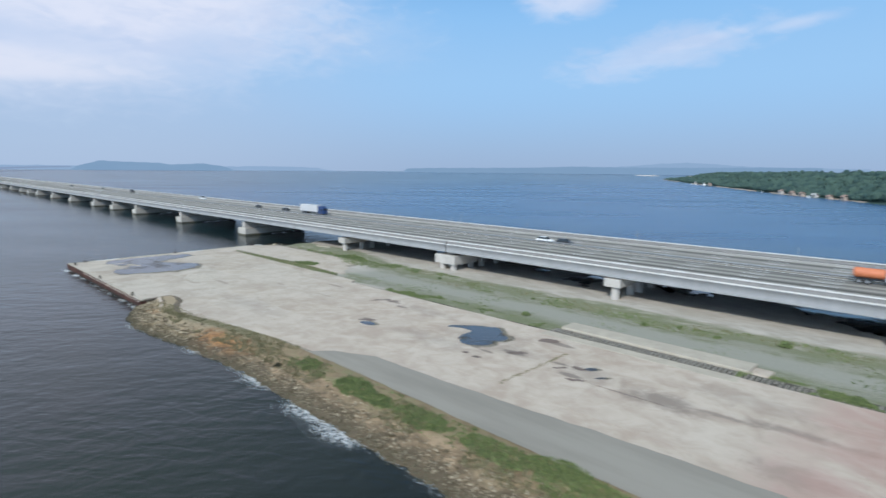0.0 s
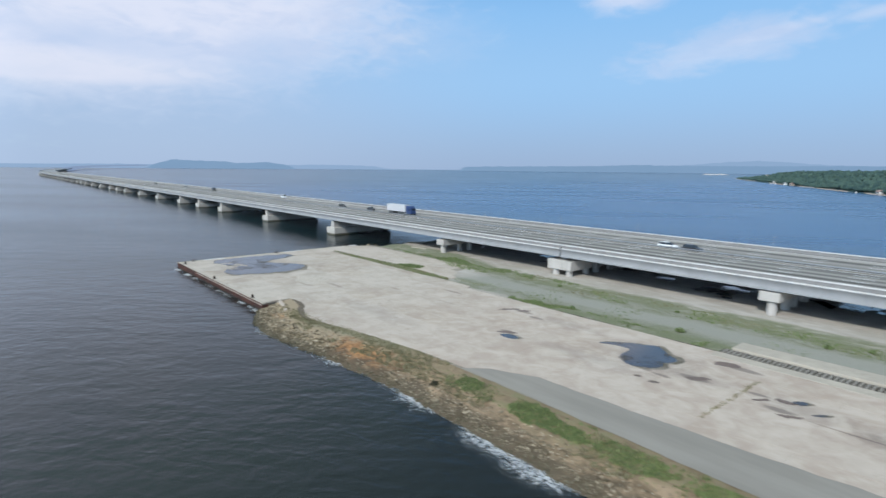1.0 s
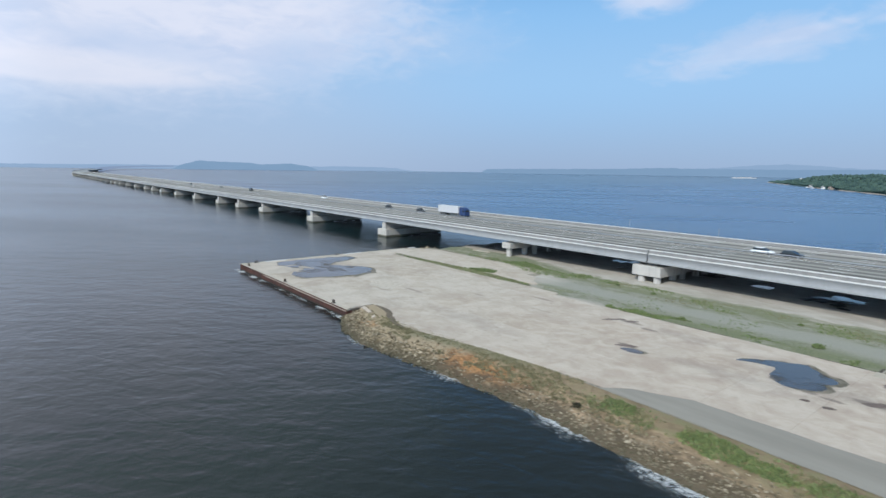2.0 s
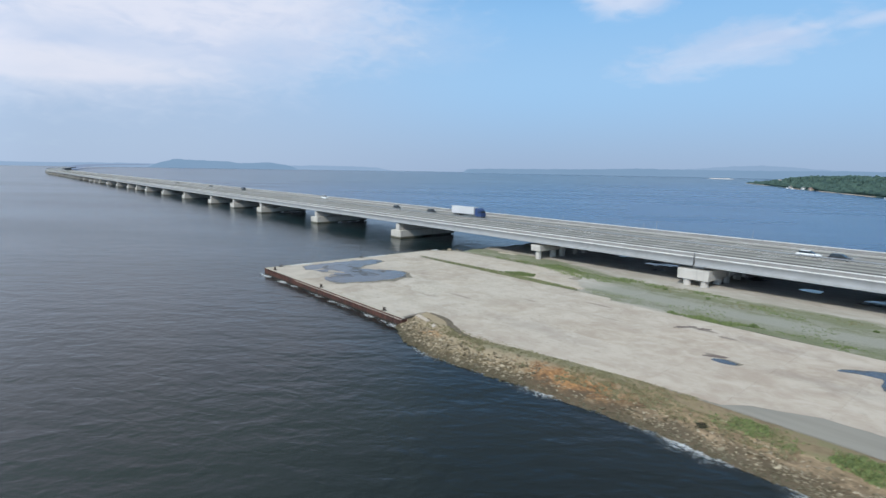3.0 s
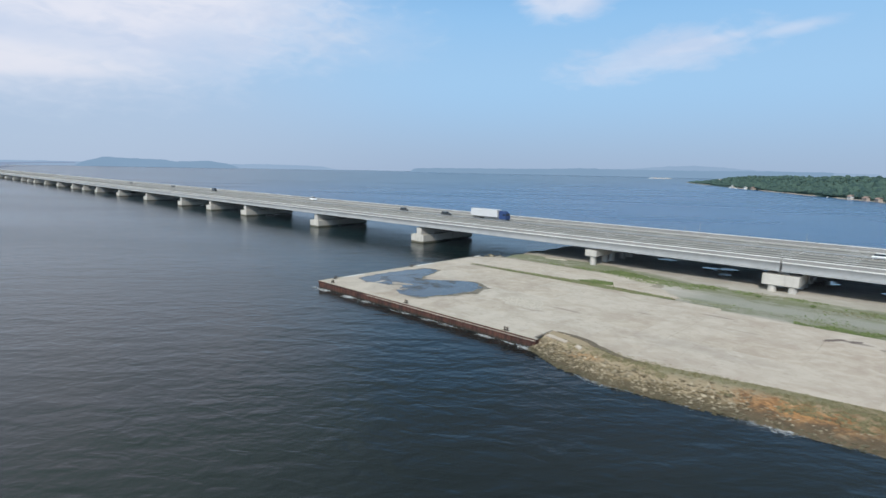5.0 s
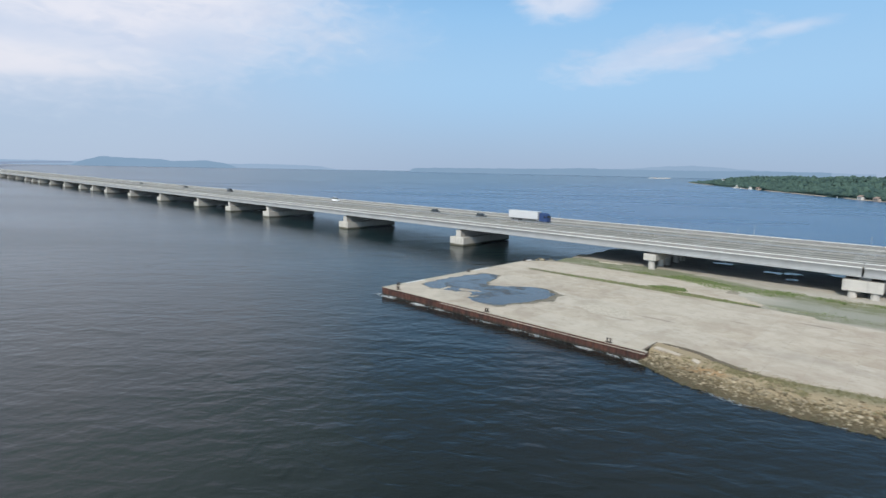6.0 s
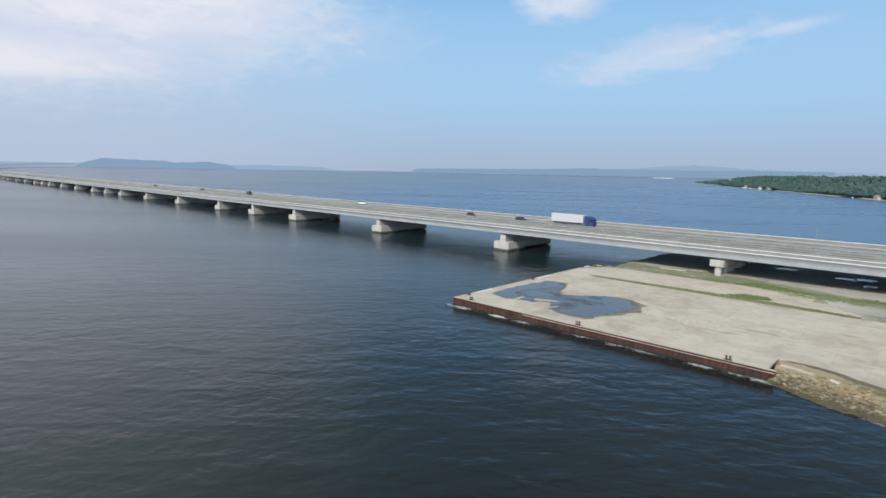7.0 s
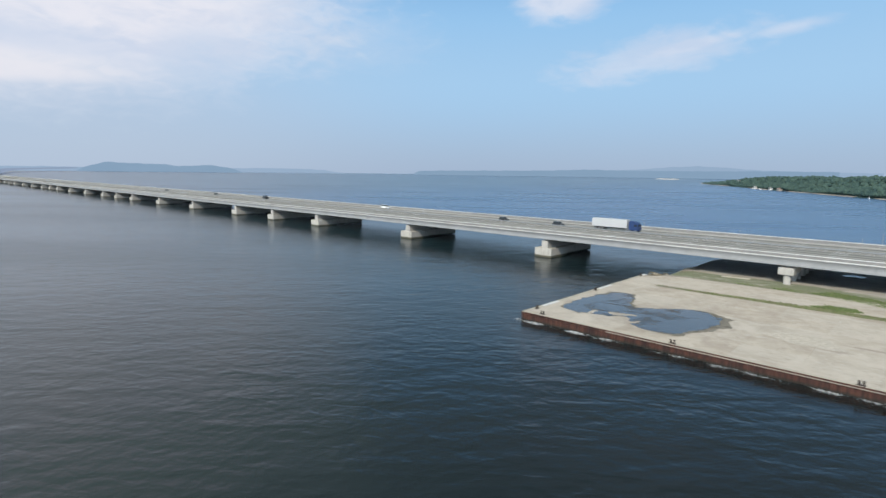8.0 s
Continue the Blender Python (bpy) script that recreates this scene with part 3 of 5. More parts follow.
def bank_height(x, y):
    c, wl = crest(x), waterline(x)
    f = (y - wl) / max(0.3, c - wl)
    bumpy = 0.3 * noise.noise(Vector((x * 0.5, y * 0.7, 4.0))) + 0.18 * noise.noise(Vector((x * 1.7, y * 1.9, 7.0)))
    if f > 1:
        return APRON_TOP - 0.015 - 0.045 * (y - c) + 0.03 * noise.noise(Vector((x * 0.6, y * 0.9, 2.0)))
    z = 1.52 * (1 - (1 - max(f, 0)) ** 1.6) if f > 0 else 0.55 * (y - wl)
    return min(z + bumpy * min(1.0, max(0.25, 1.2 - abs(f - 0.4))), 1.47)


def build_bank():
    bm = bmesh.new()
    xs = np.concatenate([np.arange(29.5, 175, 0.8), np.arange(175, 341, 3.0)])
    rows = []
    for x in xs:
        c, wl = crest(x), waterline(x)
        ys = np.concatenate([np.linspace(wl - 3.5, c, 15), c + np.array([0.5, 1.0, 1.7, 2.5])])
        rows.append([bm.verts.new((x, y, bank_height(x, y))) for y in ys])
    for a, b in zip(rows, rows[1:]):
        for i in range(len(a) - 1):
            bm.faces.new((a[i], b[i], b[i + 1], a[i + 1]))
    return tagged(part("embankment", bm, BANK, smooth=True), "earth bank with dry grass and an orange clay scar", "embankment", kind="structure")


bank = build_bank()


# ---- quay ----
def build_quay():
    quay = thing("quay_wall", "rusted sheet-pile quay wall with a pale concrete coping", "quay", kind="structure")
    # one pile: a trough of three faces with thickness
    def pile(width=1.0, deep=0.13, thick=0.05, z0=-2.5, z1=1.19):
        bm = bmesh.new()
        line = [(0.0, 0.0), (0.18, 0.0), (0.32, -deep), (0.68, -deep), (0.82, 0.0), (1.0, 0.0)]
        line = [(a * width, b) for a, b in line]
        ring = line + [(a, b + thick) for a, b in reversed(line)]
        lo = [bm.verts.new((a, b, z0)) for a, b in ring]
        hi = [bm.verts.new((a, b, z1)) for a, b in ring]
        n = len(ring)
        for i in range(n):
            bm.faces.new((lo[i], lo[(i + 1) % n], hi[(i + 1) % n], hi[i]))
        h = n // 2
        for i in range(h - 1):
            bm.faces.new((hi[i], hi[i + 1], hi[n - 2 - i], hi[n - 1 - i]))
        bmesh.ops.recalc_face_normals(bm, faces=bm.faces[:])
        return mesh_of("sheet_pile", bm, RUST)
    me = pile()
    for i in range(58):
        ob = part("sheet_pile", me, RUST, quay)
        ob.matrix_basis = pose(-28.3 + i * 1.0, -68.95, 0.04 * noise.noise(Vector((i * 0.7, 0, 0))))
    for i in range(4, 60):
        ob = part("sheet_pile", me, RUST, quay)
        ob.matrix_basis = pose(-28.2, -8.9 - i * 1.0, 0.04 * noise.noise(Vector((i * 0.7, 5, 0))), 0, 0, -90)
    # steel-faced cap over the piles, a timber ledge below it coloured as if sunlit, and the concrete coping behind
    for i in range(10):
        x0 = -28.35 + i * 5.85
        part("coping", a_box(x0 + 0.02, -68.98, 1.3, x0 + 5.83, -68.2, 1.545, bevel=0.04), KERB, quay)
        part("cap_plate", a_box(x0 + 0.01, -69.05, 1.3, x0 + 5.84, -68.985, 1.535, bevel=0.015), RUST, quay, "rusted steel facing plate")
        if i > 2:
            part("fender_ledge", a_box(x0 + 0.01, -69.22, 1.2, x0 + 5.84, -68.99, 1.29, bevel=0.02), SAND, quay, "timber fender coloured pale as if sunlit on top")
    for i in range(10):
        y0 = -68.18 + i * 5.93
        y1 = min(y0 + 5.91, -12.6)
        part("coping", a_box(-28.3, y0 + 0.02, 1.02, -27.5, y1, 1.545, bevel=0.04), COPING if i % 4 == 1 else KERB, quay)
        part("cap_plate", a_box(-28.38, y0 + 0.01, 1.3, -28.31, y1 + 0.01, 1.535, bevel=0.015), RUST, quay, "rusted steel facing plate")
    bm = a_box(29.6, -68.95, -2.0, 30.1, -67.7, 1.2, bevel=0.05)
    part("return_wall", bm, RUST, quay, "rusted return wall with a torn edge")


build_quay()


def build_bollard():
    """A twin-head mooring bollard on a plate."""
    root = thing("bollard", "squat rusted iron mooring bollard on the quay edge", "bollard", group="bollards on the quay")
    part("base_plate", a_box(-0.5, -0.32, 0, 0.5, 0.32, 0.06, bevel=0.015), IRON, root)
    for x in (-0.25, 0.25):
        bm = a_tube((x, 0, 0.05), (x, 0, 0.52), 0.13, 0.11, n=14)
        tube(bm, (x, 0, 0.52), (x * 1.12, 0, 0.64), 0.17, 0.13, n=14)
        part("post", bm, IRON, root)
    return root


first = build_bollard()
first.matrix_basis = pose(-24.2, -68.0, 1.53)
for x, y, turn in ((0.2, -68.3, 0), (24.2, -68.5, 0), (-27.4, -65.0, 90), (-27.5, -41.0, 90), (-27.7, -16.2, 90)):
    copy_thing(first, pose(x, y, 1.53, 0, 0, turn))

# ---- bridge ----
bridge = thing("bridge", "long low concrete motorway bridge across the bay", "bridge")
JOINTS = [340.0, 47.6, -247.0, -519.0, -771.5, -1060.0, -1400.0]


def build_deck():
    for k, (x1, x0) in enumerate(zip(JOINTS, JOINTS[1:])):
        xs = [x0 + 0.2, x1 - 0.2]
        slab = [(0.6, 7.86), (0.6, 8.06), (0.64, 8.1), (41.75, 8.1), (41.85, 8.06), (41.85, 7.72), (40.2, 7.5), (0.72, 7.62)]
        deck = part("deck", run_profile(bmesh.new(), slab, xs), GIRDER, bridge)
        road = [(1.75, 8.104), (1.75, 8.15), (20.45, 8.19), (20.45, 8.104)]
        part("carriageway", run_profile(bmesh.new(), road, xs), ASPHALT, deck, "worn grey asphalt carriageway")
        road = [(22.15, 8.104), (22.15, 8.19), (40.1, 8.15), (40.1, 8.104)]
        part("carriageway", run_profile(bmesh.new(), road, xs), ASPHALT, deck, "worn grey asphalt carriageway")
        strip = [(20.47, 8.104), (20.47, 8.16), (22.13, 8.16), (22.13, 8.104)]
        part("median_strip", run_profile(bmesh.new(), strip, xs), JOINT, deck, "dark earthy median strip")
        # a dark strip at the foot of the far parapet
        strip = [(40.12, 8.104), (40.12, 8.13), (40.98, 8.13), (40.98, 8.104)]
        part("gutter", run_profile(bmesh.new(), strip, xs), DARK_STRIP, deck, "dark strip along the parapet's foot")
        rail = [(1.2, 8.104), (1.2, 8.86), (1.46, 8.86), (1.46, 8.5), (1.7, 8.3), (1.7, 8.104)]
        part("parapet", run_profile(bmesh.new(), rail, xs), PARAPET, bridge, "pale concrete parapet")
        rail = [(42.7 - y, z) for y, z in rail]
        part("parapet", run_profile(bmesh.new(), rail, xs), PARAPET, bridge, "pale concrete parapet")
        for y0 in (1.12, 41.12):
            cope = [(y0, 8.864), (y0, 9.0), (y0 + 0.04, 9.03), (y0 + 0.42, 9.03), (y0 + 0.46, 9.0), (y0 + 0.46, 8.864)]
            part("coping", run_profile(bmesh.new(), cope, xs), COPING, bridge, "parapet coping, coloured near-white as if lit from above")
        ledge = [(0.56, 8.0), (0.56, 8.14), (1.19, 8.16), (1.19, 8.104), (0.66, 8.104), (0.58, 8.0)]
        part("edge_ledge", run_profile(bmesh.new(), ledge, xs), COPING, deck, "edge ledge, coloured near-white as if lit from above")
        beam = [(21.22, 8.66), (21.22, 8.9), (21.38, 8.9), (21.38, 8.66)]
        part("guard_rail", run_profile(bmesh.new(), beam, xs), STEEL, bridge, "dull steel guard rail on the median")
        for y0, y1 in ((0.72, 8.4), (12.4, 18.6), (24.0, 30.2), (34.2, 40.4)):
            face = [(0.0, 7.598), (0.07, 7.35), (0.10, 7.1), (0.08, 6.88), (0.02, 6.68), (-0.08, 6.48), (-0.2, 6.32), (-0.34, 6.18), (-0.34, 6.06)]
            web = [(y0 + dy, z) for dy, z in face] + [(y0 + 0.4, 5.95), (y1 - 0.05, 5.95), (y1 - 0.05, 6.12), (y1 - 0.25, 6.15), (y1, 7.48)]
            part("girder", run_profile(bmesh.new(), web, xs), GIRDER, bridge, "pale grey box girder")
    for x in JOINTS[1:-1]:
        for y0, y1 in ((1.78, 20.43), (22.17, 40.08)):
            part("expansion_joint", a_box(x - 0.198, y0, 7.9, x + 0.198, y1, 8.15), ASPHALT, bridge, "asphalt plug over the expansion joint")
        part("parapet", a_box(x - 0.198, 41.14, 7.9, x + 0.198, 41.54, 9.02), PARAPET, bridge, "pale concrete parapet")
    post = mesh_of("guard_post", a_box(-0.04, -0.05, 0, 0.04, 0.05, 0.5), STEEL)
    for i in range(120):
        ob = part("guard_post", post, STEEL, bridge)
        ob.matrix_basis = pose(-180 + i * 3.0, 21.3, 8.158)


build_deck()


def build_markings():
    """Edge lines and broken lane lines."""
    bm = bmesh.new()
    for y in (2.6, 19.9, 22.6, 39.5):
        box(bm, -1390, y, 8.12, 335, y + 0.24, 8.162 if y in (2.6, 39.5) else 8.2)
    part("edge_line", bm, LINE, bridge, "faded white edge lines")
    bm = bmesh.new()
    for y in (6.4, 10.2, 14.0, 17.4, 25.6, 29.2, 32.9, 36.5):
        z = 8.15 + 0.04 * (1 - abs(y - 21.3) / 19.5)
        x = -700.0
        while x < 330:
            vs = [bm.verts.new(c) for c in ((x, y, z + 0.008), (x + 4, y, z + 0.008), (x + 4, y + 0.26, z + 0.008), (x, y + 0.26, z + 0.008))]
            bm.faces.new(vs)
            x += 12.0
    tagged(part("lane_line", bm, LINE, bridge, "faded broken lane lines"), kind="stuff")


build_markings()


def water_pier(x):
    """A wall pier on a broad block in the water, with a narrower cap on piles behind it; x is its middle."""
    bm = a_box(x - 3.2, 0.3, -3.0, x + 3.2, 10.6, 3.05, bevel=0.06)
    footing = part("pier", bm, FOOTING, bridge, "broad concrete block with a weedy tide line")
    part("pile_cap", a_box(x - 2.4, 10.62, 0.25, x + 2.4, 28.6, 3.0, bevel=0.05), FOOTING, footing, "narrow pile cap in the bridge's shade")
    for y in (12.2, 17.2, 22.2, 27.4):
        bm = bmesh.new()
        for dx in (-1.1, 1.1):
            tube(bm, (x + dx, y, -3.0), (x + dx, y, 0.248), 0.6, 0.6, 12)
        part("pile", bm, FOOTING, footing)
    part("pier_wall", a_box(x - 1.15, 1.2, 3.052, x + 1.15, 28.2, 5.6, bevel=0.05), PIER, footing)
    for y0, y1 in ((2.2, 8.4), (12.4, 18.6), (23.4, 26.8)):
        part("bearing", a_box(x - 0.7, y0 + 0.5, 5.602, x + 0.7, y1 - 0.5, 5.948), STEEL, footing)


for x in (-68.6, -136.0, -203.5, -247.0, -290.5, -354.0, -416.5, -477.5, -519.0, -559.0, -618.0, -678.0, -734.0, -771.5, -812.0,
          -872, -932, -992, -1034, -1076, -1138, -1200, -1262, -1304, -1346, -1398):
    water_pier(x)


def build_far_leg():
    """The bridge's far leg: it bends to the north, climbs a little and ends in a glowing haze colour."""
    root = thing("bridge_far_leg", "far leg of the bridge bending away into painted haze", "bridge", kind="structure")

    def sweep(line, wide, deep, name, mat, label):
        bm = bmesh.new()
        rings = []
        for i, (x, y, z) in enumerate(line):
            ax, ay = line[max(0, i - 1)][:2]
            bx, by = line[min(len(line) - 1, i + 1)][:2]
            n = Vector((ay - by, bx - ax, 0)).normalized() * (wide / 2)
            rings.append([bm.verts.new((x + n.x * s, y + n.y * s, z + h)) for s, h in ((-1, -deep), (-1, 0.9), (-0.98, 0.9), (-0.98, 0), (0.98, 0), (0.98, 0.9), (1, 0.9), (1, -deep))])
        for a, b in zip(rings, rings[1:]):
            for i in range(8):
                bm.faces.new((a[i], a[(i + 1) % 8], b[(i + 1) % 8], b[i]))
        bm.faces.new(rings[0][::-1])
        bm.faces.new(rings[-1])
        bmesh.ops.recalc_face_normals(bm, faces=bm.faces[:])
        part(name, bm, mat, root, label)

    near = [(-1400.3, 21.3, 8.1), (-1550, 28, 8.1), (-1700, 42, 8.1), (-1850, 62, 8.2), (-2000, 88, 8.6), (-2130, 114, 9.0), (-2250, 140, 9.8)]
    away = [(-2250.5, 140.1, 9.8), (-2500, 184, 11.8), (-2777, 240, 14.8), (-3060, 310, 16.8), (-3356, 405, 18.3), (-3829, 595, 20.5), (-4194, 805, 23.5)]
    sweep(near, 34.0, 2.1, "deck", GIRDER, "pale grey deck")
    sweep(away, 36.0, 6.0, "far_deck", make_haze_glow("bridge_haze_glow", (0.24, 0.31, 0.445), (0.26, 0.33, 0.465)), "deck in a painted, glowing haze colour")
    bm = bmesh.new()
    for (ax, ay, az), (bx, by, bz) in zip(near, near[1:]):
        for f in (0.2, 0.6):
            x, y, z = ax + (bx - ax) * f, ay + (by - ay) * f, az + (bz - az) * f
            box(bm, x - 3, y - 19, -2, x + 3, y + 8, 3.1)
            box(bm, x - 1.2, y - 18, 3.1, x + 1.2, y + 7, z - 2.1)
    tagged(part("pier", bm, PIER, root, "row of far piers"), kind="stuff")


build_far_leg()


def land_pier(x0, x1, columns, z0, z1):
    """A row of caps on round columns; x0 to x1 is the caps' width along the bridge."""
    first_cap = None
    for y0 in (0.0, 11.2, 22.8, 33.0):
        y1 = y0 + 9.4
        bm = a_box(x0, y0, z0, x1, y1, z1, bevel=0.07)
        cap = part("pier", bm, PIER, bridge, "pale concrete pier cap on round columns")
        for cx in columns:
            for cy in (y0 + 1.3, y1 - 1.3):
                part("column", a_tube((cx, cy, 0.6), (cx, cy, z0 - 0.004), 0.85, 0.85, n=18), PIER, cap)
        part("bearing", a_box((x0 + x1) / 2 - 1.2, y0 + 2.6, z1 + 0.004, (x0 + x1) / 2 + 1.2, y1 - 1.2, 5.946), PIER, cap)


land_pier(0.0, 3.4, (1.9,), 3.75, 5.5)
land_pier(44.3, 51.5, (46.2, 50.2), 2.9, 5.3)
land_pier(93.8, 97.4, (95.9,), 4.05, 5.8)
land_pier(141.0, 144.6, (142.8,), 3.8, 5.6)
land_pier(211.0, 214.6, (212.8,), 3.8, 5.6)
land_pier(281.0, 284.6, (282.8,), 3.8, 5.6)


# slender pale posts on the far parapet
for x, h in ((-20.0, 1.8), (12.0, 1.5), (16.5, 3.2), (45.0, 2.4), (120.0, 2.0), (-52.0, 2.2), (82.0, 2.6), (150.0, 2.4)):
    post = thing("post", "slender pale marker post on the parapet", "post", pose(x, 41.3, 9.02), "marker posts on the parapet")
    part("shaft", a_tube((0, 0, 0), (0, 0, h), 0.07, 0.05, n=8), PARAPET, post)
    part("base_plate", a_box(-0.15, -0.12, 0.0, 0.15, 0.12, 0.03), STEEL, post)


# ---- vehicles ----
def wheel_set(root, places, r, width):
    for x, y in places:
        tyre = part("wheel", a_tube((x, y - width / 2, r), (x, y + width / 2, r), r, r, n=16), RUBBER, root, "black tyre")
        part("rim", a_tube((x, y - width / 2 - 0.01, r), (x, y + width / 2 + 0.01, r), r * 0.58, r * 0.58, n=12), STEEL, tyre)


def build_car(label, paint, m, long=4.5, tall=1.45, van=False):
    """A car that faces +x, standing on z = 0."""
    root = thing("car", label, "car", m)
    h = tall * 0.55
    half = 0.88
    body = [(-long / 2, 0.35), (-long / 2 + 0.06, h * 0.95), (-long / 2 + 0.5, h + 0.06), (long * 0.2, h + 0.06), (long / 2 - 0.25, h - 0.08),
            (long / 2, h * 0.72), (long / 2, 0.32), (long / 2 - 0.2, 0.24), (-long / 2 + 0.2, 0.24)]
    if van:
        body[5] = (long / 2, h * 0.85)
    def extrude(line, w0, top, w1):
        bm = bmesh.new()
        def wide(z):
            return w0 if z < h * 0.9 or top <= h else w0 + (w1 - w0) * (z - h) / max(0.01, top - h)
        sides = [[bm.verts.new((x, s * wide(z), z)) for x, z in line] for s in (-1, 1)]
        n = len(line)
        for i in range(n):
            bm.faces.new((sides[0][i], sides[0][(i + 1) % n], sides[1][(i + 1) % n], sides[1][i]))
        bm.faces.new(sides[0][::-1])
        bm.faces.new(sides[1])
        bmesh.ops.recalc_face_normals(bm, faces=bm.faces[:])
        return bm
    bm = extrude(body, half, 0, half)
    bmesh.ops.bevel(bm, geom=bm.edges[:], offset=0.05, segments=1, affect="EDGES")
    part("body", bm, paint, root)
    back = -long / 2 + (0.1 if van else 0.35)
    cabin = [(back, h + 0.05), (back + 0.35, tall - 0.05), (long * 0.06 + (0.5 if van else 0), tall - 0.04), (long * 0.27 + (0.35 if van else 0), h + 0.05)]
    part("window", extrude(cabin, half - 0.04, tall, half - 0.22), GLASS, root, "dark tinted glass")
    roof = [(back + 0.38, tall - 0.05), (back + 0.5, tall), (long * 0.03 + (0.5 if van else 0), tall), (long * 0.06 + (0.5 if van else 0), tall - 0.05)]
    part("roof", extrude(roof, half - 0.2, 0, half - 0.2), paint, root)
    for s in (-1, 1):
        part("headlight", a_box(long / 2 - 0.12, s * 0.62 - 0.16, h * 0.62, long / 2 + 0.015, s * 0.62 + 0.16, h * 0.62 + 0.14, bevel=0.03), WHITE, root, "clear headlight")
        part("tail_light", a_box(-long / 2 - 0.015, s * 0.66 - 0.14, h * 0.66, -long / 2 + 0.1, s * 0.66 + 0.14, h * 0.66 + 0.14, bevel=0.03), ORANGE, root, "red tail light")
    wheel_set(root, [(x, s * 0.8) for x in (-long * 0.3, long * 0.31) for s in (-1, 1)], 0.32, 0.2)
    return root


def build_truck(m):
    """A box-trailer lorry that faces +x, its nose at x = 0."""
    root = thing("truck", "long box-trailer lorry with a dark blue cab", "truck", m)
    trailer = part("trailer", a_box(-17.4, -1.27, 1.15, -4.2, 1.27, 4.0, bevel=0.05), SILVER, root, "pale grey box trailer")
    for i in range(9):
        x = -17.2 + i * 1.6
        for s in (-1, 1):
            part("side_rib", a_box(x, s * 1.275 - 0.012, 1.2, x + 0.06, s * 1.275 + 0.012, 3.95), SILVER, trailer)
    part("chassis", a_box(-17.0, -0.5, 0.8, -0.6, 0.5, 1.14, bevel=0.03), BLACK, root)
    bm = bmesh.new()
    line = [(-3.6, 0.75), (-3.6, 3.3), (-3.2, 3.75), (-1.6, 3.6), (-0.35, 2.9), (-0.05, 1.8), (0.0, 0.55), (-3.4, 0.55)]
    sides = [[bm.verts.new((x, s * 1.24, z)) for x, z in line] for s in (-1, 1)]
    for i in range(len(line)):
        bm.faces.new((sides[0][i], sides[0][(i + 1) % len(line)], sides[1][(i + 1) % len(line)], sides[1][i]))
    bm.faces.new(sides[0][::-1])
    bm.faces.new(sides[1])
    bmesh.ops.recalc_face_normals(bm, faces=bm.faces[:])
    bmesh.ops.bevel(bm, geom=bm.edges[:], offset=0.07, segments=2, affect="EDGES")
    cab = part("cab", bm, BLUE, root, "dark blue sleeper cab")
    part("windscreen", a_box(-0.62, -1.05, 1.95, -0.02, 1.05, 2.72, bevel=0.12), GLASS, cab)
    for s in (-1, 1):
        part("side_window", a_box(-1.7, s * 1.25 - 0.01, 1.9, -0.7, s * 1.25 + 0.01, 2.6), GLASS, cab)
        part("mirror", a_box(-0.5, s * 1.45 - 0.08, 1.7, -0.36, s * 1.45 + 0.08, 2.4, bevel=0.03), BLACK, cab)
    part("fuel_tank", a_box(-4.1, -1.2, 0.5, -2.9, -0.62, 1.05, bevel=0.1), STEEL, root)
    wheel_set(root, [(x, s * 1.05) for x in (-0.95, -3.1, -4.5, -13.2, -14.5, -15.8) for s in (-1, 1)], 0.52, 0.34)
    return root


def build_tanker(m):
    """A tank lorry that faces +x, its nose at x = 0."""
    root = thing("tank_truck", "tank lorry with an orange tank and white cab", "truck", m)
    bm = a_tube((-6.9, 0, 1.95), (-2.8, 0, 1.95), 0.95, 0.95, n=24)
    tube(bm, (-7.2, 0, 1.95), (-6.9, 0, 1.95), 0.65, 0.95, n=24)
    tube(bm, (-2.8, 0, 1.95), (-2.55, 0, 1.95), 0.95, 0.7, n=24)
    tank = part("tank", bm, ORANGE, root, "orange tank")
    part("walkway", a_box(-6.6, -0.3, 2.89, -3.0, 0.3, 2.96), STEEL, tank)
    for x in (-5.8, -4.0):
        part("hatch", a_tube((x, 0, 2.96), (x, 0, 3.12), 0.25, 0.25), STEEL, tank)
    part("chassis", a_box(-7.1, -0.45, 0.7, -0.4, 0.45, 0.98, bevel=0.03), BLACK, root)
    cab = part("cab", a_box(-2.3, -1.12, 0.55, 0, 1.12, 2.7, bevel=0.16), WHITE, root, "white cab")
    part("windscreen", a_box(-0.5, -0.98, 1.6, 0.01, 0.98, 2.35, bevel=0.06), GLASS, cab)
    for s in (-1, 1):
        part("side_window", a_box(-1.5, s * 1.125 - 0.01, 1.6, -0.6, s * 1.125 + 0.01, 2.3), GLASS, cab)
    wheel_set(root, [(x, s * 1.0) for x in (-1.1, -4.9, -6.1) for s in (-1, 1)], 0.48, 0.32)


LANE = 8.17
build_tanker(pose(140.2, 18.8, LANE))
build_truck(pose(-47.3, 27.0, LANE))
build_car("dark grey saloon car following the lorry", BLACK, pose(-79.4, 27.2, LANE), 4.7)
build_car("dark hatchback car on the far lane", BLACK, pose(-105.4, 27.3, LANE), 4.3)
build_car("white saloon car on the carriageway", WHITE, pose(63.6, 23.8, LANE), 4.9)
build_car("black saloon car ahead of the white one", BLACK, pose(69.8, 23.9, LANE), 4.7)
build_car("white van far along the bridge", WHITE, pose(-189.0, 34.5, LANE), 5.2, 2.1, True)
build_car("dark van far along the bridge", BLACK, pose(-308.0, 31.0, LANE), 5.4, 2.4, True)
build_car("dark car far along the bridge", BLACK, pose(-383.0, 31.0, LANE), 4.5)
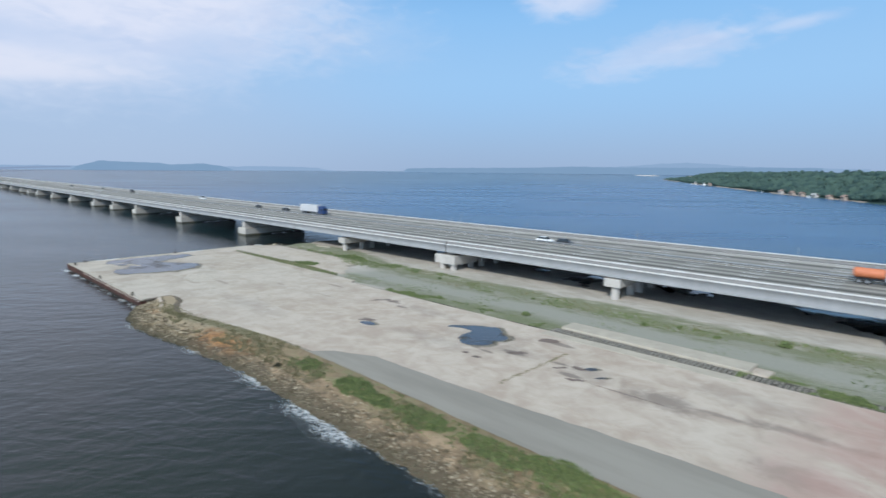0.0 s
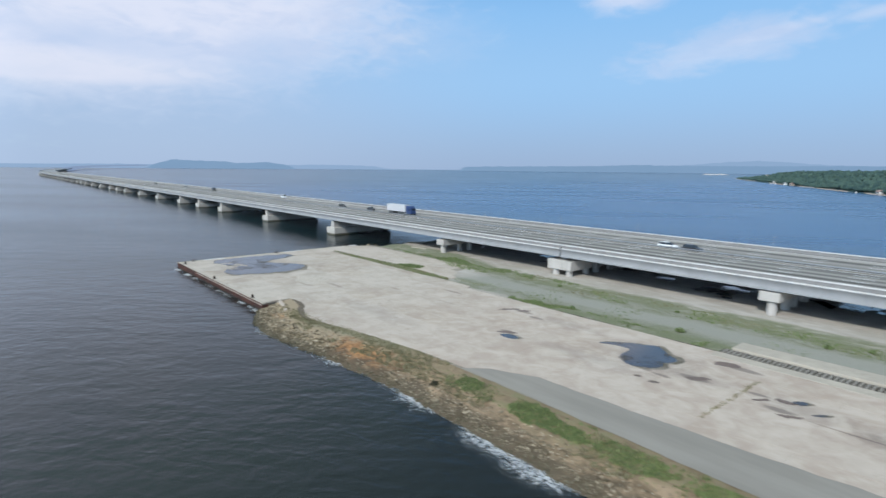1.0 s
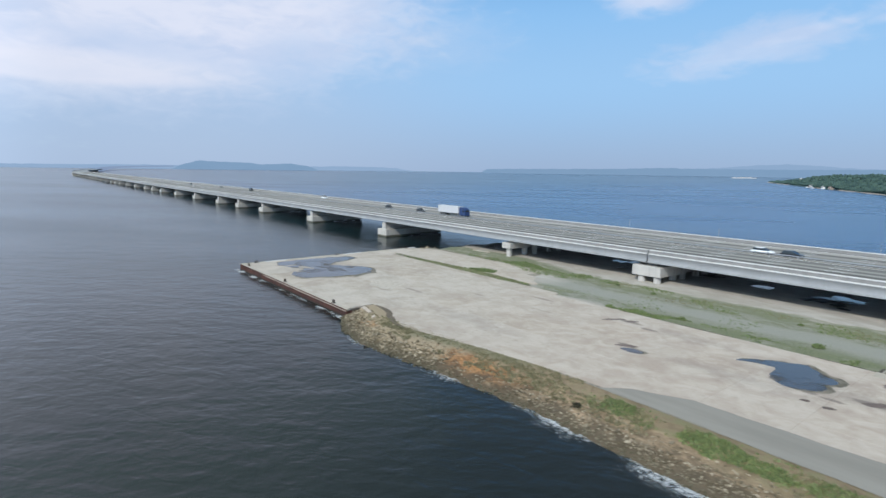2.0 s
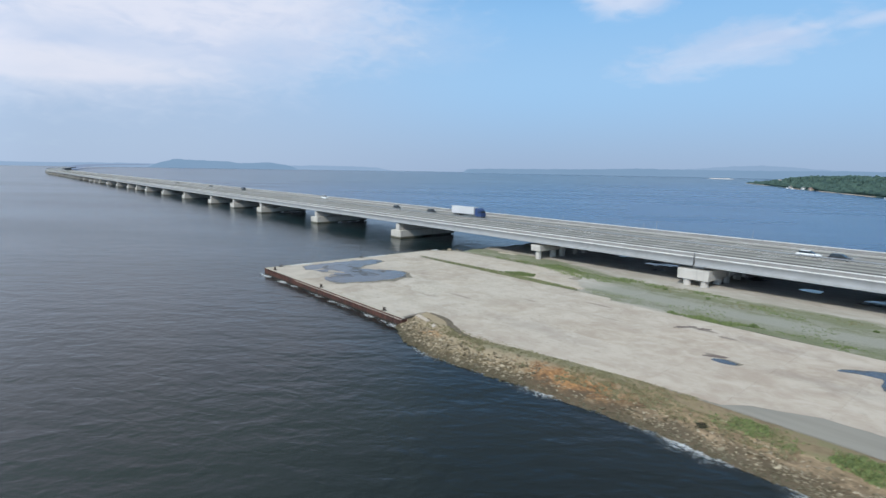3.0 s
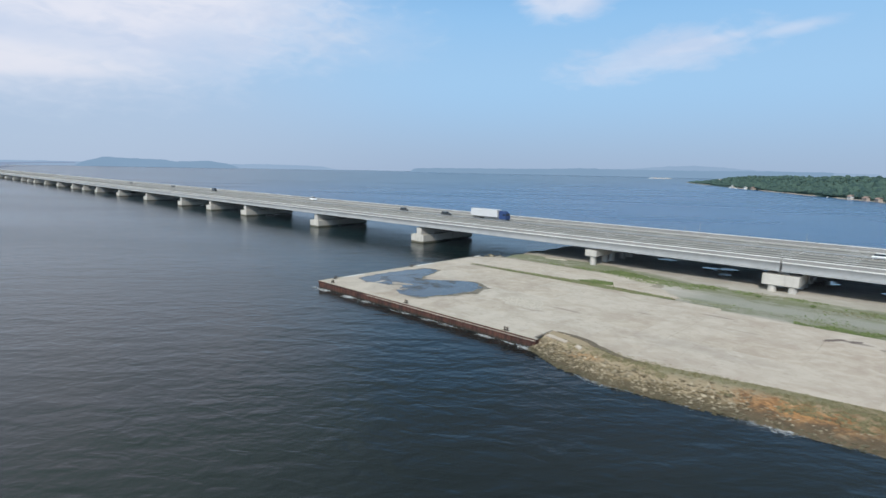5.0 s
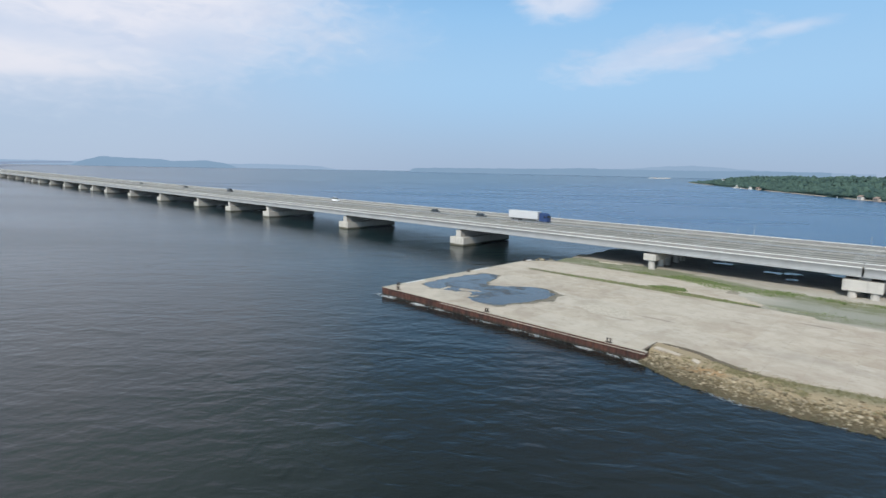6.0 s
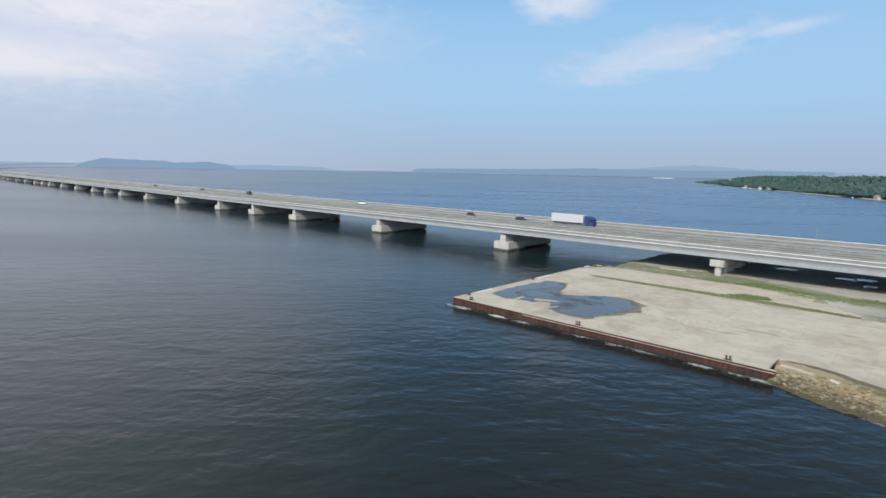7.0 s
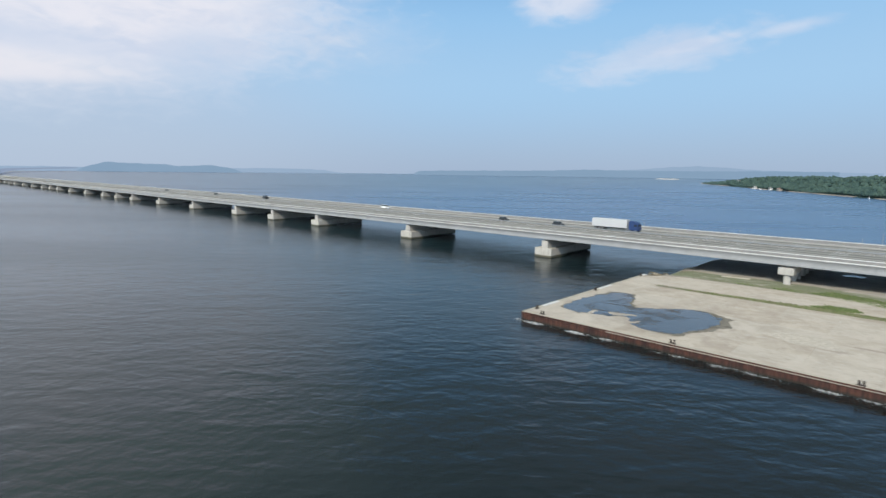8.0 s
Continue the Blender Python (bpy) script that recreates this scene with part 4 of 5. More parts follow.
build_car("grey car far along the bridge", BLACK, pose(-470.0, 27.0, LANE), 4.5)


# ---- far shores ----
def build_backdrop():
    """Islands and low land on the horizon, as ridges with depth, glowing in painted haze colours."""
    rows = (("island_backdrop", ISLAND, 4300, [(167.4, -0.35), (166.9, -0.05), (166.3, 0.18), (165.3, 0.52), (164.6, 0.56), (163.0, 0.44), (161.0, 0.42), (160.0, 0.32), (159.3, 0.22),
                                          (158.0, 0.28), (156.6, 0.38), (155.6, 0.22), (154.6, 0.0), (153.8, -0.35)], "wooded island on the horizon in painted blue haze"),
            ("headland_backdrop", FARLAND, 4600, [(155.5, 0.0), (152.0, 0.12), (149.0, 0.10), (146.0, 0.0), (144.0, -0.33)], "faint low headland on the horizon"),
            ("coast_backdrop", ISLAND, 3900, [(137.0, -0.38), (136.4, 0.0), (134.0, 0.08), (128.0, 0.16), (123.0, 0.24), (119.0, 0.40), (116.0, 0.34), (112.0, 0.34), (108.0, 0.34), (104, 0.4), (98, 0.4)], "coast across the bay in painted blue haze"),
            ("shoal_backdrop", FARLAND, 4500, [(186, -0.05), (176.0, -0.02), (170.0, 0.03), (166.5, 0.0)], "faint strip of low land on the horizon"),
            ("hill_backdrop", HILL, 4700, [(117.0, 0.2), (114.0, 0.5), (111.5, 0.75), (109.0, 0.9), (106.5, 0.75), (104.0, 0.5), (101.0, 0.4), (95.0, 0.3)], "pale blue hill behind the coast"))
    for name, mat, far, line, label in rows:
        bm = bmesh.new()
        az = np.arange(line[-1][0], line[0][0], 0.25)
        el = np.interp(az, [a for a, _ in line][::-1], [e for _, e in line][::-1])
        front, top, rear = [], [], []
        for a, e in zip(az, el):
            e = ((e * 0.85 if e > 0 else e) + 0.05 * noise.noise(Vector((a * 1.3, far, 0))) + 0.025 * noise.noise(Vector((a * 5.0, far, 3))))
            way = Vector((math.cos(radians(a)), math.sin(radians(a)), 0))
            eye = Vector((60, -140, 0))
            base = eye + way * far
            front.append(bm.verts.new(base + Vector((0, 0, -1))))
            top.append(bm.verts.new(eye + way * (far + 100) + Vector((0, 0, max(1.0, 27.5 + (far + 100) * math.tan(radians(e)))))))
            rear.append(bm.verts.new(eye + way * (far + 200) + Vector((0, 0, -1))))
        for i in range(len(az) - 1):
            bm.faces.new((front[i], front[i + 1], top[i + 1], top[i]))
            bm.faces.new((top[i], top[i + 1], rear[i + 1], rear[i]))
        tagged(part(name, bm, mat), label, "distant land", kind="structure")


build_backdrop()

HEAD = [(-560, 1640), (-515, 1545), (-450, 1425), (-345, 1240), (-240, 1045), (-165, 925), (-85, 785), (-12, 668), (50, 580), (92, 515), (150, 400), (215, 300)]


def head_height(along, inland):
    """Ground height on the wooded headland: along 0 to 1 from its tip, inland in metres."""
    return min(21.0 + 16.0 * max(0.0, min(1.0, (along - 0.58) / 0.3)), 1.2 + inland * 0.26) * min(1.0, 0.05 + along * 3.6) + 3.0 * noise.noise(Vector((along * 14, inland * 0.02, 1)))


def head_place(along, inland):
    f = along * (len(HEAD) - 1)
    i = min(int(f), len(HEAD) - 2)
    a, b = HEAD[i], HEAD[i + 1]
    x, y = a[0] + (b[0] - a[0]) * (f - i), a[1] + (b[1] - a[1]) * (f - i)
    return x + inland * 0.86, y + inland * 0.5


def build_headland():
    bm = bmesh.new()
    depth = [-12, 0, 3, 9, 30, 60, 100, 160, 260, 420]
    rows = []
    for i in range(81):
        al = i / 80
        row = []
        for d in depth:
            x, y = head_place(al, d + 7 * noise.noise(Vector((al * 30, 2, 0))))
            z = -1.5 if d < 0 else (0.25 if d == 0 else (0.9 if d == 3 else head_height(al, d)))
            row.append(bm.verts.new((x, y, z)))
        rows.append(row)
    for a, b in zip(rows, rows[1:]):
        for j in range(len(depth) - 1):
            f = bm.faces.new((a[j], b[j], b[j + 1], a[j + 1]))
            f.material_index = 0 if j < 2 and noise.noise(Vector((len(bm.faces) * 0.013, 5, 0))) > -0.15 else 1
    tagged(part("headland", bm, [SAND, FOREST], smooth=True), "low wooded headland with a pale beach", "headland", kind="structure")
    # crowns: uneven clumps
    rnd = random.Random(5)
    shapes = []
    for k in range(6):
        t = bmesh.new()
        bmesh.ops.create_icosphere(t, subdivisions=2, radius=1.0)
        for v in t.verts:
            v.co *= 1 + 0.38 * noise.noise(v.co * 2.1 + Vector((k * 7, 0, 0))) + 0.16 * noise.noise(v.co * 5 + Vector((k * 3, 1, 0)))
        t.verts.index_update()
        shapes.append((np.array([v.co[:] for v in t.verts]), [[v.index for v in f.verts] for f in t.faces]))
        t.free()
    verts, faces, n = [], [], 0
    for _ in range(11000):
        al = rnd.random() ** 0.8
        inland = 3.5 + 190 * rnd.random() ** 1.8
        if rnd.random() > 0.55 + al * 1.2:
            continue
        x, y = head_place(al, inland)
        h = head_height(al, inland)
        r = rnd.uniform(1.3, 2.9) * (0.75 + 0.35 * min(1, al * 2)) * (1.0 + 0.7 * rnd.random() ** 5) * (0.8 if inland < 9 else 1.0)
        co, fs = shapes[rnd.randrange(6)]
        a = rnd.uniform(0, 6.28)
        c, s = math.cos(a), math.sin(a)
        sz = rnd.uniform(0.7, 1.15)
        pts = np.stack([(co[:, 0] * c - co[:, 1] * s) * r + x, (co[:, 0] * s + co[:, 1] * c) * r + y, co[:, 2] * r * sz + h + r * rnd.uniform(0.55, 1.0)], 1)
        verts.append(pts)
        faces.extend([[i + n for i in f] for f in fs])
        n += len(co)
    me = bpy.data.meshes.new("forest")
    me.from_pydata(np.concatenate(verts).tolist(), [], faces)
    me.materials.append(FOREST)
    tagged(new("forest", me), "dense green wood on the far headland", "forest", kind="stuff")


build_headland()


def build_hut(label, m, wide, deep, tall, wall, roof):
    root = thing("house", label, "house", m, "buildings on the far shore")
    part("wall", a_box(-wide / 2, -deep / 2, -1.0, wide / 2, deep / 2, tall, bevel=0.05), wall, root)
    bm = run_profile(bmesh.new(), [(-deep / 2 - 0.5, tall), (0, tall + deep * 0.3), (deep / 2 + 0.5, tall), (deep / 2 + 0.5, tall + 0.15), (0, tall + deep * 0.3 + 0.2), (-deep / 2 - 0.5, tall + 0.15)], [-wide / 2 - 0.4, wide / 2 + 0.4])
    part("roof", bm, roof, root)
    for i in range(max(2, int(wide / 4))):
        x = -wide / 2 + (i + 0.5) * wide / max(2, int(wide / 4))
        part("window", a_box(x - 0.6, -deep / 2 - 0.04, 1.0, x + 0.6, -deep / 2 + 0.04, 2.2), GLASS, root)
    part("door", a_box(-0.5, -deep / 2 - 0.05, 0.0, 0.5, -deep / 2 + 0.05, 2.0), ROOF, root)


def build_boat(label, m, long):
    """A small open boat with a raised bow and a little cabin."""
    root = thing("boat", label, "boat", m, "boats at the far shore")
    bm = bmesh.new()
    rings = []
    for i in range(9):
        f = i / 8
        half = long * 0.16 * math.sin(math.pi * min(0.97, 0.18 + 0.8 * f)) ** 0.7
        sheer = 0.9 + 0.7 * (f - 0.3) ** 2 * 2
        x = -long / 2 + long * f
        rings.append([bm.verts.new(c) for c in ((x, -half, sheer), (x, -half * 0.75, 0.1), (x, 0, -0.35), (x, half * 0.75, 0.1), (x, half, sheer), (x, 0, sheer - 0.25))])
    for a, b in zip(rings, rings[1:]):
        for i in range(6):
            bm.faces.new((a[i], a[(i + 1) % 6], b[(i + 1) % 6], b[i]))
    bm.faces.new(rings[0][::-1])
    bm.faces.new(rings[-1])
    bmesh.ops.recalc_face_normals(bm, faces=bm.faces[:])
    part("hull", bm, WHITE, root, "white painted hull")
    part("cabin", a_box(-long * 0.25, -long * 0.09, 0.7, long * 0.05, long * 0.09, 2.3, bevel=0.1), WHITE, root)
    part("window", a_box(-long * 0.2, -long * 0.093, 1.5, long * 0.055, long * 0.093, 2.0), GLASS, root)


def shore(along, inland, turn=0.0, z=None):
    x, y = head_place(along, inland)
    return pose(x, y, max(0.3, head_height(along, inland)) if z is None else z, 0, 0, turn)


SHORE_TURN = -57.0
for al, inland, wd, dp, tl, wall, roof, label in (
        (0.33, 1, 10, 6, 2.6, CHALK, CHALK, "white waterside building below the wood"), (0.40, 1, 15, 6, 2.4, SAND, ROOF, "long reddish waterside shed below the wood"),
        (0.62, 2, 11, 6, 3.0, CHALK, ROOF, "pale waterside house with a red roof"), (0.645, 1, 12, 6, 2.6, SAND, ROOF, "sandy waterside house with a red roof"),
        (0.69, 0, 13, 5, 2.0, CHALK, CHALK, "long white waterside building below the wood"), (0.74, 2, 9, 6, 2.6, SAND, ROOF, "small brown waterside house below the wood"),
        (0.375, 0, 9, 5, 2.4, WHITE, CHALK, "low white waterside hut below the wood"), (0.665, 0, 9, 5, 2.6, SAND, ROOF, "pinkish waterside house below the wood"),
        (0.715, 0, 9, 5, 1.8, SAND, ROOF, "small brown shed at the water"), (0.22, 32, 13, 7, 14.0, CHALK, CHALK, "white building standing among the trees")):
    build_hut(label, shore(al, inland, SHORE_TURN, 1.0), wd * 0.8, dp, tl * 0.9, wall, roof)
for al, off, long in ((0.345, -12, 7), (0.36, -10, 6), (0.60, -11, 6), (0.70, -12, 7)):
    build_boat("small white boat moored off the far shore", shore(al, off, SHORE_TURN + 20 * math.sin(al * 40), 0.1), long)


def build_ferry():
    """A long low white vessel far out in the bay."""
    root = thing("ship", "long low white vessel lying far out in the bay", "ship", pose(-1065, 2680, 0, 0, 0, 21))
    part("hull", a_box(-55, -6, -1, 55, 6, 2.4, bevel=0.8), CHALK, root)
    part("superstructure", a_box(-46, -5, 2.4, 40, 5, 4.0, bevel=0.4), CHALK, root)
    part("wheelhouse", a_box(24, -4, 4.0, 31, 4, 5.8, bevel=0.3), CHALK, root)
    part("funnel", a_tube((-22, 0, 4.0), (-23, 0, 6.2), 2.0, 1.6), BLUE, root)


build_ferry()


# ---- loose cover on the land ----
def build_road():
    pts = [(79.5, -61.9), (82.5, -59.0), (88.5, -56.4), (96.0, -56.2), (110, -55.6), (124, -54.4), (138, -53.9), (175, -53.5), (340, -53.5), (340, -62.3), (175, -62.4), (140, -62.3), (120, -62.6), (100, -62.2), (88, -61.9)]
    tagged(part("road", sheet(pts, 1.522, 0.16, 1.2, 3), ROAD), "worn grey road of old asphalt along the shore", "road", kind="structure")


build_road()

# pools of rain water lying on the apron
POOLS = (
    ([(-25.0, -59.5), (-25.2, -51), (-24.8, -44.5), (-23.3, -39.6), (-19.2, -39.2), (-17.4, -43), (-16.4, -47.6), (-13.9, -50.3), (-11.5, -48.6), (-8.8, -46.4), (-5.6, -44.0), (-2.2, -44.0),
      (1.2, -46.6), (2.4, -51.7), (1.4, -57.5), (-1.5, -62.6), (-6.0, -63.8), (-9.6, -61.4), (-12.4, -58.3), (-14.9, -60.0), (-17.3, -59.8), (-20.6, -62.4)], 0.8, 21),
    ([(84.2, -38.0), (86.3, -36.2), (89.2, -33.9), (90.4, -34.3), (91.6, -32.3), (93.6, -34.6), (96.7, -35.9), (96.2, -38.8), (96.7, -41.3), (95.0, -43.0), (92.2, -43.0), (90.0, -40.8), (89.6, -37.4), (87.6, -37.8)], 0.55, 22),
    (ellipse_points(73.9, -46.7, 1.7, 0.8, 20), 0.5, 23),
    (ellipse_points(113.0, -39.2, 1.0, 0.55, 35), 0.45, 26),
    (ellipse_points(115.0, -41.0, 0.8, 0.26, 45), 0.3, 27),
)
for pts, amp, seed in POOLS:
    cx, cy = sum(p[0] for p in pts) / len(pts), sum(p[1] for p in pts) / len(pts)
    rim = [(x + (x - cx) * 0.07 + 0.5, y + (y - cy) * 0.06 + 0.35) for x, y in pts]
    tagged(part("damp_margin", sheet(rim, 1.5135, amp * 1.1, 0.6, seed, 1), DAMP), "damp weedy margin of a puddle", "damp concrete", kind="structure")
    tagged(part("puddle", sheet(pts, 1.519, amp, 0.6, seed, 1), PUDDLE), "still rain puddle on the concrete apron", "puddle", kind="structure")
# dark damp stains where smaller pools have dried
DAMPSPOT = plain("damp_stain", (0.15, 0.112, 0.092), 0.65, grain=2.0)
for x, y, rx, ry, seed in ((101.8, -40.9, 1.5, 0.9, 1), (101.7, -32.9, 1.6, 0.9, 2), (95.9, -45.7, 0.6, 0.4, 3), (98.4, -46.3, 0.8, 0.45, 4), (112.8, -43.9, 1.2, 0.65, 5), (109.3, -41.5, 0.75, 0.45, 6),
                           (62.8, -34.5, 2.2, 0.7, 7), (72.6, -45.2, 1.3, 0.6, 8), (65.8, -33.2, 1.5, 0.5, 9), (111.4, -40.0, 1.0, 0.55, 10)):
    tagged(part("damp_stain", sheet(ellipse_points(x, y, rx, ry, 35), 1.511, 0.6, 0.35, 400 + seed, 1), DAMPSPOT), "dark damp stain on the concrete apron", "damp concrete", kind="structure")
# bits of the slab that stand out of the large puddle
for x, y, rx, ry, seed in ((-13.6, -57.2, 2.3, 0.7, 1), (-9.8, -60.4, 1.6, 0.5, 2), (-18.6, -59.0, 1.6, 0.6, 4)):
    tagged(part("dry_patch", sheet(ellipse_points(x, y, rx, ry, 20 * seed), 1.5225, 0.55, 0.35, 300 + seed, 1), APRON), "pale patch of slab standing out of a puddle", "concrete", kind="structure")
# standing water on the low ground below the bridge, in clusters of shallow pools
wet = random.Random(52)
for cx, cy, rx, ry in ((27, 21, 2.4, 2.0), (30.5, 23.5, 2, 1.6), (32.5, 14, 1.5, 1.4), (53, 23, 2, 3), (67, 18, 2, 1.6), (81, 16.5, 4.6, 4.6), (84, 8.2, 2.2, 1.5), (102.5, 21.5, 5.5, 4.2), (141, 15, 6, 4),
                       (131, 21.5, 8, 3.5), (152, 20, 12, 9), (12, 27, 3, 2), (44, 31, 5, 3)):
    for f, sx, sy in ((0.85, -0.2, -0.1), (0.5, 0.6, 0.35), (0.35, -0.1, 0.85), (0.28, 0.5, -0.8)):
        size = f * wet.uniform(0.8, 1.15)
        pts = ellipse_points(cx + rx * (sx + wet.uniform(-0.2, 0.2)), cy + ry * (sy + wet.uniform(-0.2, 0.2)), rx * size, ry * size, wet.uniform(-30, 30))
        pool = sheet(pts, 1.33 + 0.003 * wet.random(), min(rx, ry) * size * 0.75, 0.4, wet.randrange(999), 1)
        tagged(part("puddle", pool, PUDDLE), "shallow pool on the wet ground below the bridge", "puddle", kind="structure")


def build_tufts(name, label, mat, places, low, high, blades, seed, lean=0.5):
    """Many small fans of blades, in one mesh."""
    rnd = random.Random(seed)
    verts, faces = [], []
    for x, y, z, size in places:
        for _ in range(blades):
            a = rnd.uniform(0, 6.283)
            h = rnd.uniform(low, high) * size
            wdt = rnd.uniform(0.05, 0.11) * size
            ox, oy = x + rnd.gauss(0, 0.16) * size, y + rnd.gauss(0, 0.16) * size
            tx, ty = ox + math.cos(a) * h * lean * rnd.random(), oy + math.sin(a) * h * lean * rnd.random()
            px, py = -math.sin(a) * wdt, math.cos(a) * wdt
            n = len(verts)
            verts += [(ox - px, oy - py, z - 0.03), (ox + px, oy + py, z - 0.03), (tx, ty, z + h)]
            faces.append((n, n + 1, n + 2))
    me = bpy.data.meshes.new(name)
    me.from_pydata(verts, [], faces)
    me.materials.append(mat)
    tagged(new(name, me), label, "grass", kind="stuff")


def scatter(points, count, seed, z, size=(0.7, 1.3), clump=0.0, level=0.15):
    """Places inside the ring of points; with clump, only where a slow noise is high."""
    rnd = random.Random(seed)
    xs, ys = [p[0] for p in points], [p[1] for p in points]
    out, tries = [], 0
    while len(out) < count and tries < count * 30:
        tries += 1
        x, y = rnd.uniform(min(xs), max(xs)), rnd.uniform(min(ys), max(ys))
        inside = False
        for (ax, ay), (bx, by) in zip(points, points[1:] + points[:1]):
            if (ay > y) != (by > y) and x < ax + (bx - ax) * (y - ay) / (by - ay):
                inside = not inside
        if not inside or (clump and noise.noise(Vector((x * clump, y * clump, seed))) < level * rnd.random() * 2):
            continue
        out.append((x, y, z(x, y) if callable(z) else z, rnd.uniform(*size)))
    return out


def turf(pts, z, seed, amp=0.5):
    tagged(part("turf", sheet(pts, z, amp, 0.7, seed, 1), TURF), "patch of green turf", "grass", kind="structure")


# the narrow weedy strip in the apron's joint, and bushier places along it
STRIP = [(-20.5, -24.9), (-8, -24.2), (4, -23.4), (10, -23.0), (20, -23.5), (33.5, -24.4), (35.5, -25.4), (28, -26.4), (12, -26.3), (0, -26.0), (-12, -26.0)]
turf(STRIP, 1.512, 61, 0.35)
CLUMP = [(11, -23.2), (13.5, -20.0), (18, -19.6), (19.5, -22.0), (17, -23.6)]
turf(CLUMP, 1.516, 62, 0.5)
BANKTURF = [(78, -63.2), (82, -66.6), (92, -66.0), (98, -67.2), (112, -67.2), (122, -66.6), (128, -68.4), (150, -68.0), (150, -63.0), (120, -62.9), (100, -62.7), (84, -62.4)]
green, dry = [], []
green += scatter(STRIP, 350, 71, 1.5, (0.5, 1.0)) + scatter(CLUMP, 250, 72, 1.5, (0.9, 1.6))
green += scatter(BANKTURF, 350, 63, bank_height, (0.5, 1.0), 0.22, 0.15) + scatter(BANKTURF, 300, 64, bank_height, (0.4, 0.9), 0.35, -0.1)
for k, (cx, cy, rx, ry) in enumerate(((84.2, -64.5, 2.0, 1.4), (94.6, -64.8, 3.2, 1.7), (99.5, -65.2, 3.0, 1.2), (106.5, -65.0, 4.0, 1.6), (126.5, -65.0, 5.0, 2.2), (117.0, -64.8, 4.5, 1.5), (123.0, -63.4, 3.0, 1.5))):
    green += scatter(ellipse_points(cx, cy, rx, ry), int(rx * ry * 75), 600 + k, bank_height, (0.6, 1.25))
BAND = [(-24, -8.6), (-12, -6.8), (0, -5.4), (8, -1.5), (16, -3.0), (24, -6.5), (40, -3.0), (60, -5.0), (100, -6.5), (140, -5.0), (170, -5), (170, -12), (140, -13), (90, -13.5), (58, -13.5), (36, -14), (24, -14), (6, -9.5), (-12, -10)]
green += [g for g in scatter(BAND, 3600, 73, 1.38, (0.4, 0.9), 0.13, 0.15) if g[0] < 66 or int(g[0] * 97) % 5 < 2]
green += scatter([(8, -8), (12, -2.4), (24, -6.5), (36, -8), (34, -13), (22, -13)], 900, 74, 1.4, (0.7, 1.3))
green += scatter([(56, -27.4), (96, -27.4), (96, -24.5), (56, -24)], 500, 75, 1.42, (0.5, 1.0), 0.2, 0.2)
green += scatter([(36, -24), (170, -24), (170, -12), (36, -14)], 500, 76, 1.38, (0.3, 0.7), 0.11, 0.35)
green += scatter([(127, -27.6), (146, -27.6), (146, -24.5), (127, -24.5)], 300, 79, 1.42, (0.6, 1.1), 0.2, 0.1)
dry += scatter([(40, -67.5), (60, -65), (78, -63), (130, -64), (150, -64), (150, -68.5), (100, -68), (78, -67.5), (60, -69), (44, -70)], 3600, 77, bank_height, (0.5, 1.1), 0.16, 0.0)
dry += scatter([(31, -66.6), (60, -63.4), (78, -61.6), (78, -63), (58, -66), (40, -69)], 900, 78, bank_height, (0.4, 0.9))
dry += scatter(STRIP, 600, 70, 1.5, (0.5, 1.0))
dry += scatter(BAND, 1300, 80, 1.38, (0.4, 0.9), 0.1, 0.1)
dry += scatter([(106.7, -51.8), (107.2, -51.8), (107.3, -36), (106.8, -36)], 110, 81, 1.5, (0.4, 0.8))
build_tufts("grass", "green grass and weeds on the fill and bank", BLADES, green, 0.12, 0.32, 8, 90)
build_tufts("dry_grass", "straw-coloured dry grass on the bank", DRY, dry, 0.1, 0.28, 7, 91)


# loose gravel that has spread over the broken end of the slabs
FAN = [(25.0, -9.2), (27, -12.5), (28.5, -15), (30.5, -19), (32.5, -22), (36, -23.2), (44, -23), (46, -13), (36, -8.6), (24, -7.6)]
tagged(part("gravel", sheet(FAN, 1.508, 0.9, 0.6, 67, 1, 0.17), GROUND), "loose gravel spread over broken slabs", "gravel", kind="structure")


def build_bush(label, m, size, seed, mat):
    root = thing("bush", label, "bush", m)
    rnd = random.Random(seed)
    bm = bmesh.new()
    for _ in range(7):
        a, r = rnd.uniform(0, 6.28), rnd.uniform(0.1, 0.5) * size
        tube(bm, (0, 0, -0.1), (math.cos(a) * r, math.sin(a) * r, rnd.uniform(0.4, 0.9) * size), 0.03 * size, 0.01 * size, 5)
    part("stem", bm, IRON, root)
    verts, faces = [], []
    for _ in range(420):
        a, b = rnd.uniform(0, 6.28), rnd.random()
        r = size * (0.25 + 0.75 * b ** 0.5) * rnd.uniform(0.6, 1.0)
        c = Vector((math.cos(a) * r, math.sin(a) * r, size * (0.08 + 0.6 * rnd.random() * (1.15 - b * 0.9))))
        u = Vector((rnd.gauss(0, 1), rnd.gauss(0, 1), rnd.gauss(0, 1))).normalized() * 0.16 * size
        v = u.cross(Vector((rnd.gauss(0, 1), rnd.gauss(0, 1), rnd.gauss(0, 1)))).normalized() * 0.07 * size
        n = len(verts)
        verts += [tuple(c - u), tuple(c + v), tuple(c + u), tuple(c - v)]
        faces.append((n, n + 1, n + 2, n + 3))
    me = bpy.data.meshes.new("foliage")
    me.from_pydata(verts, [], faces)
    me.materials.append(mat)
    part("foliage", me, mat, root)


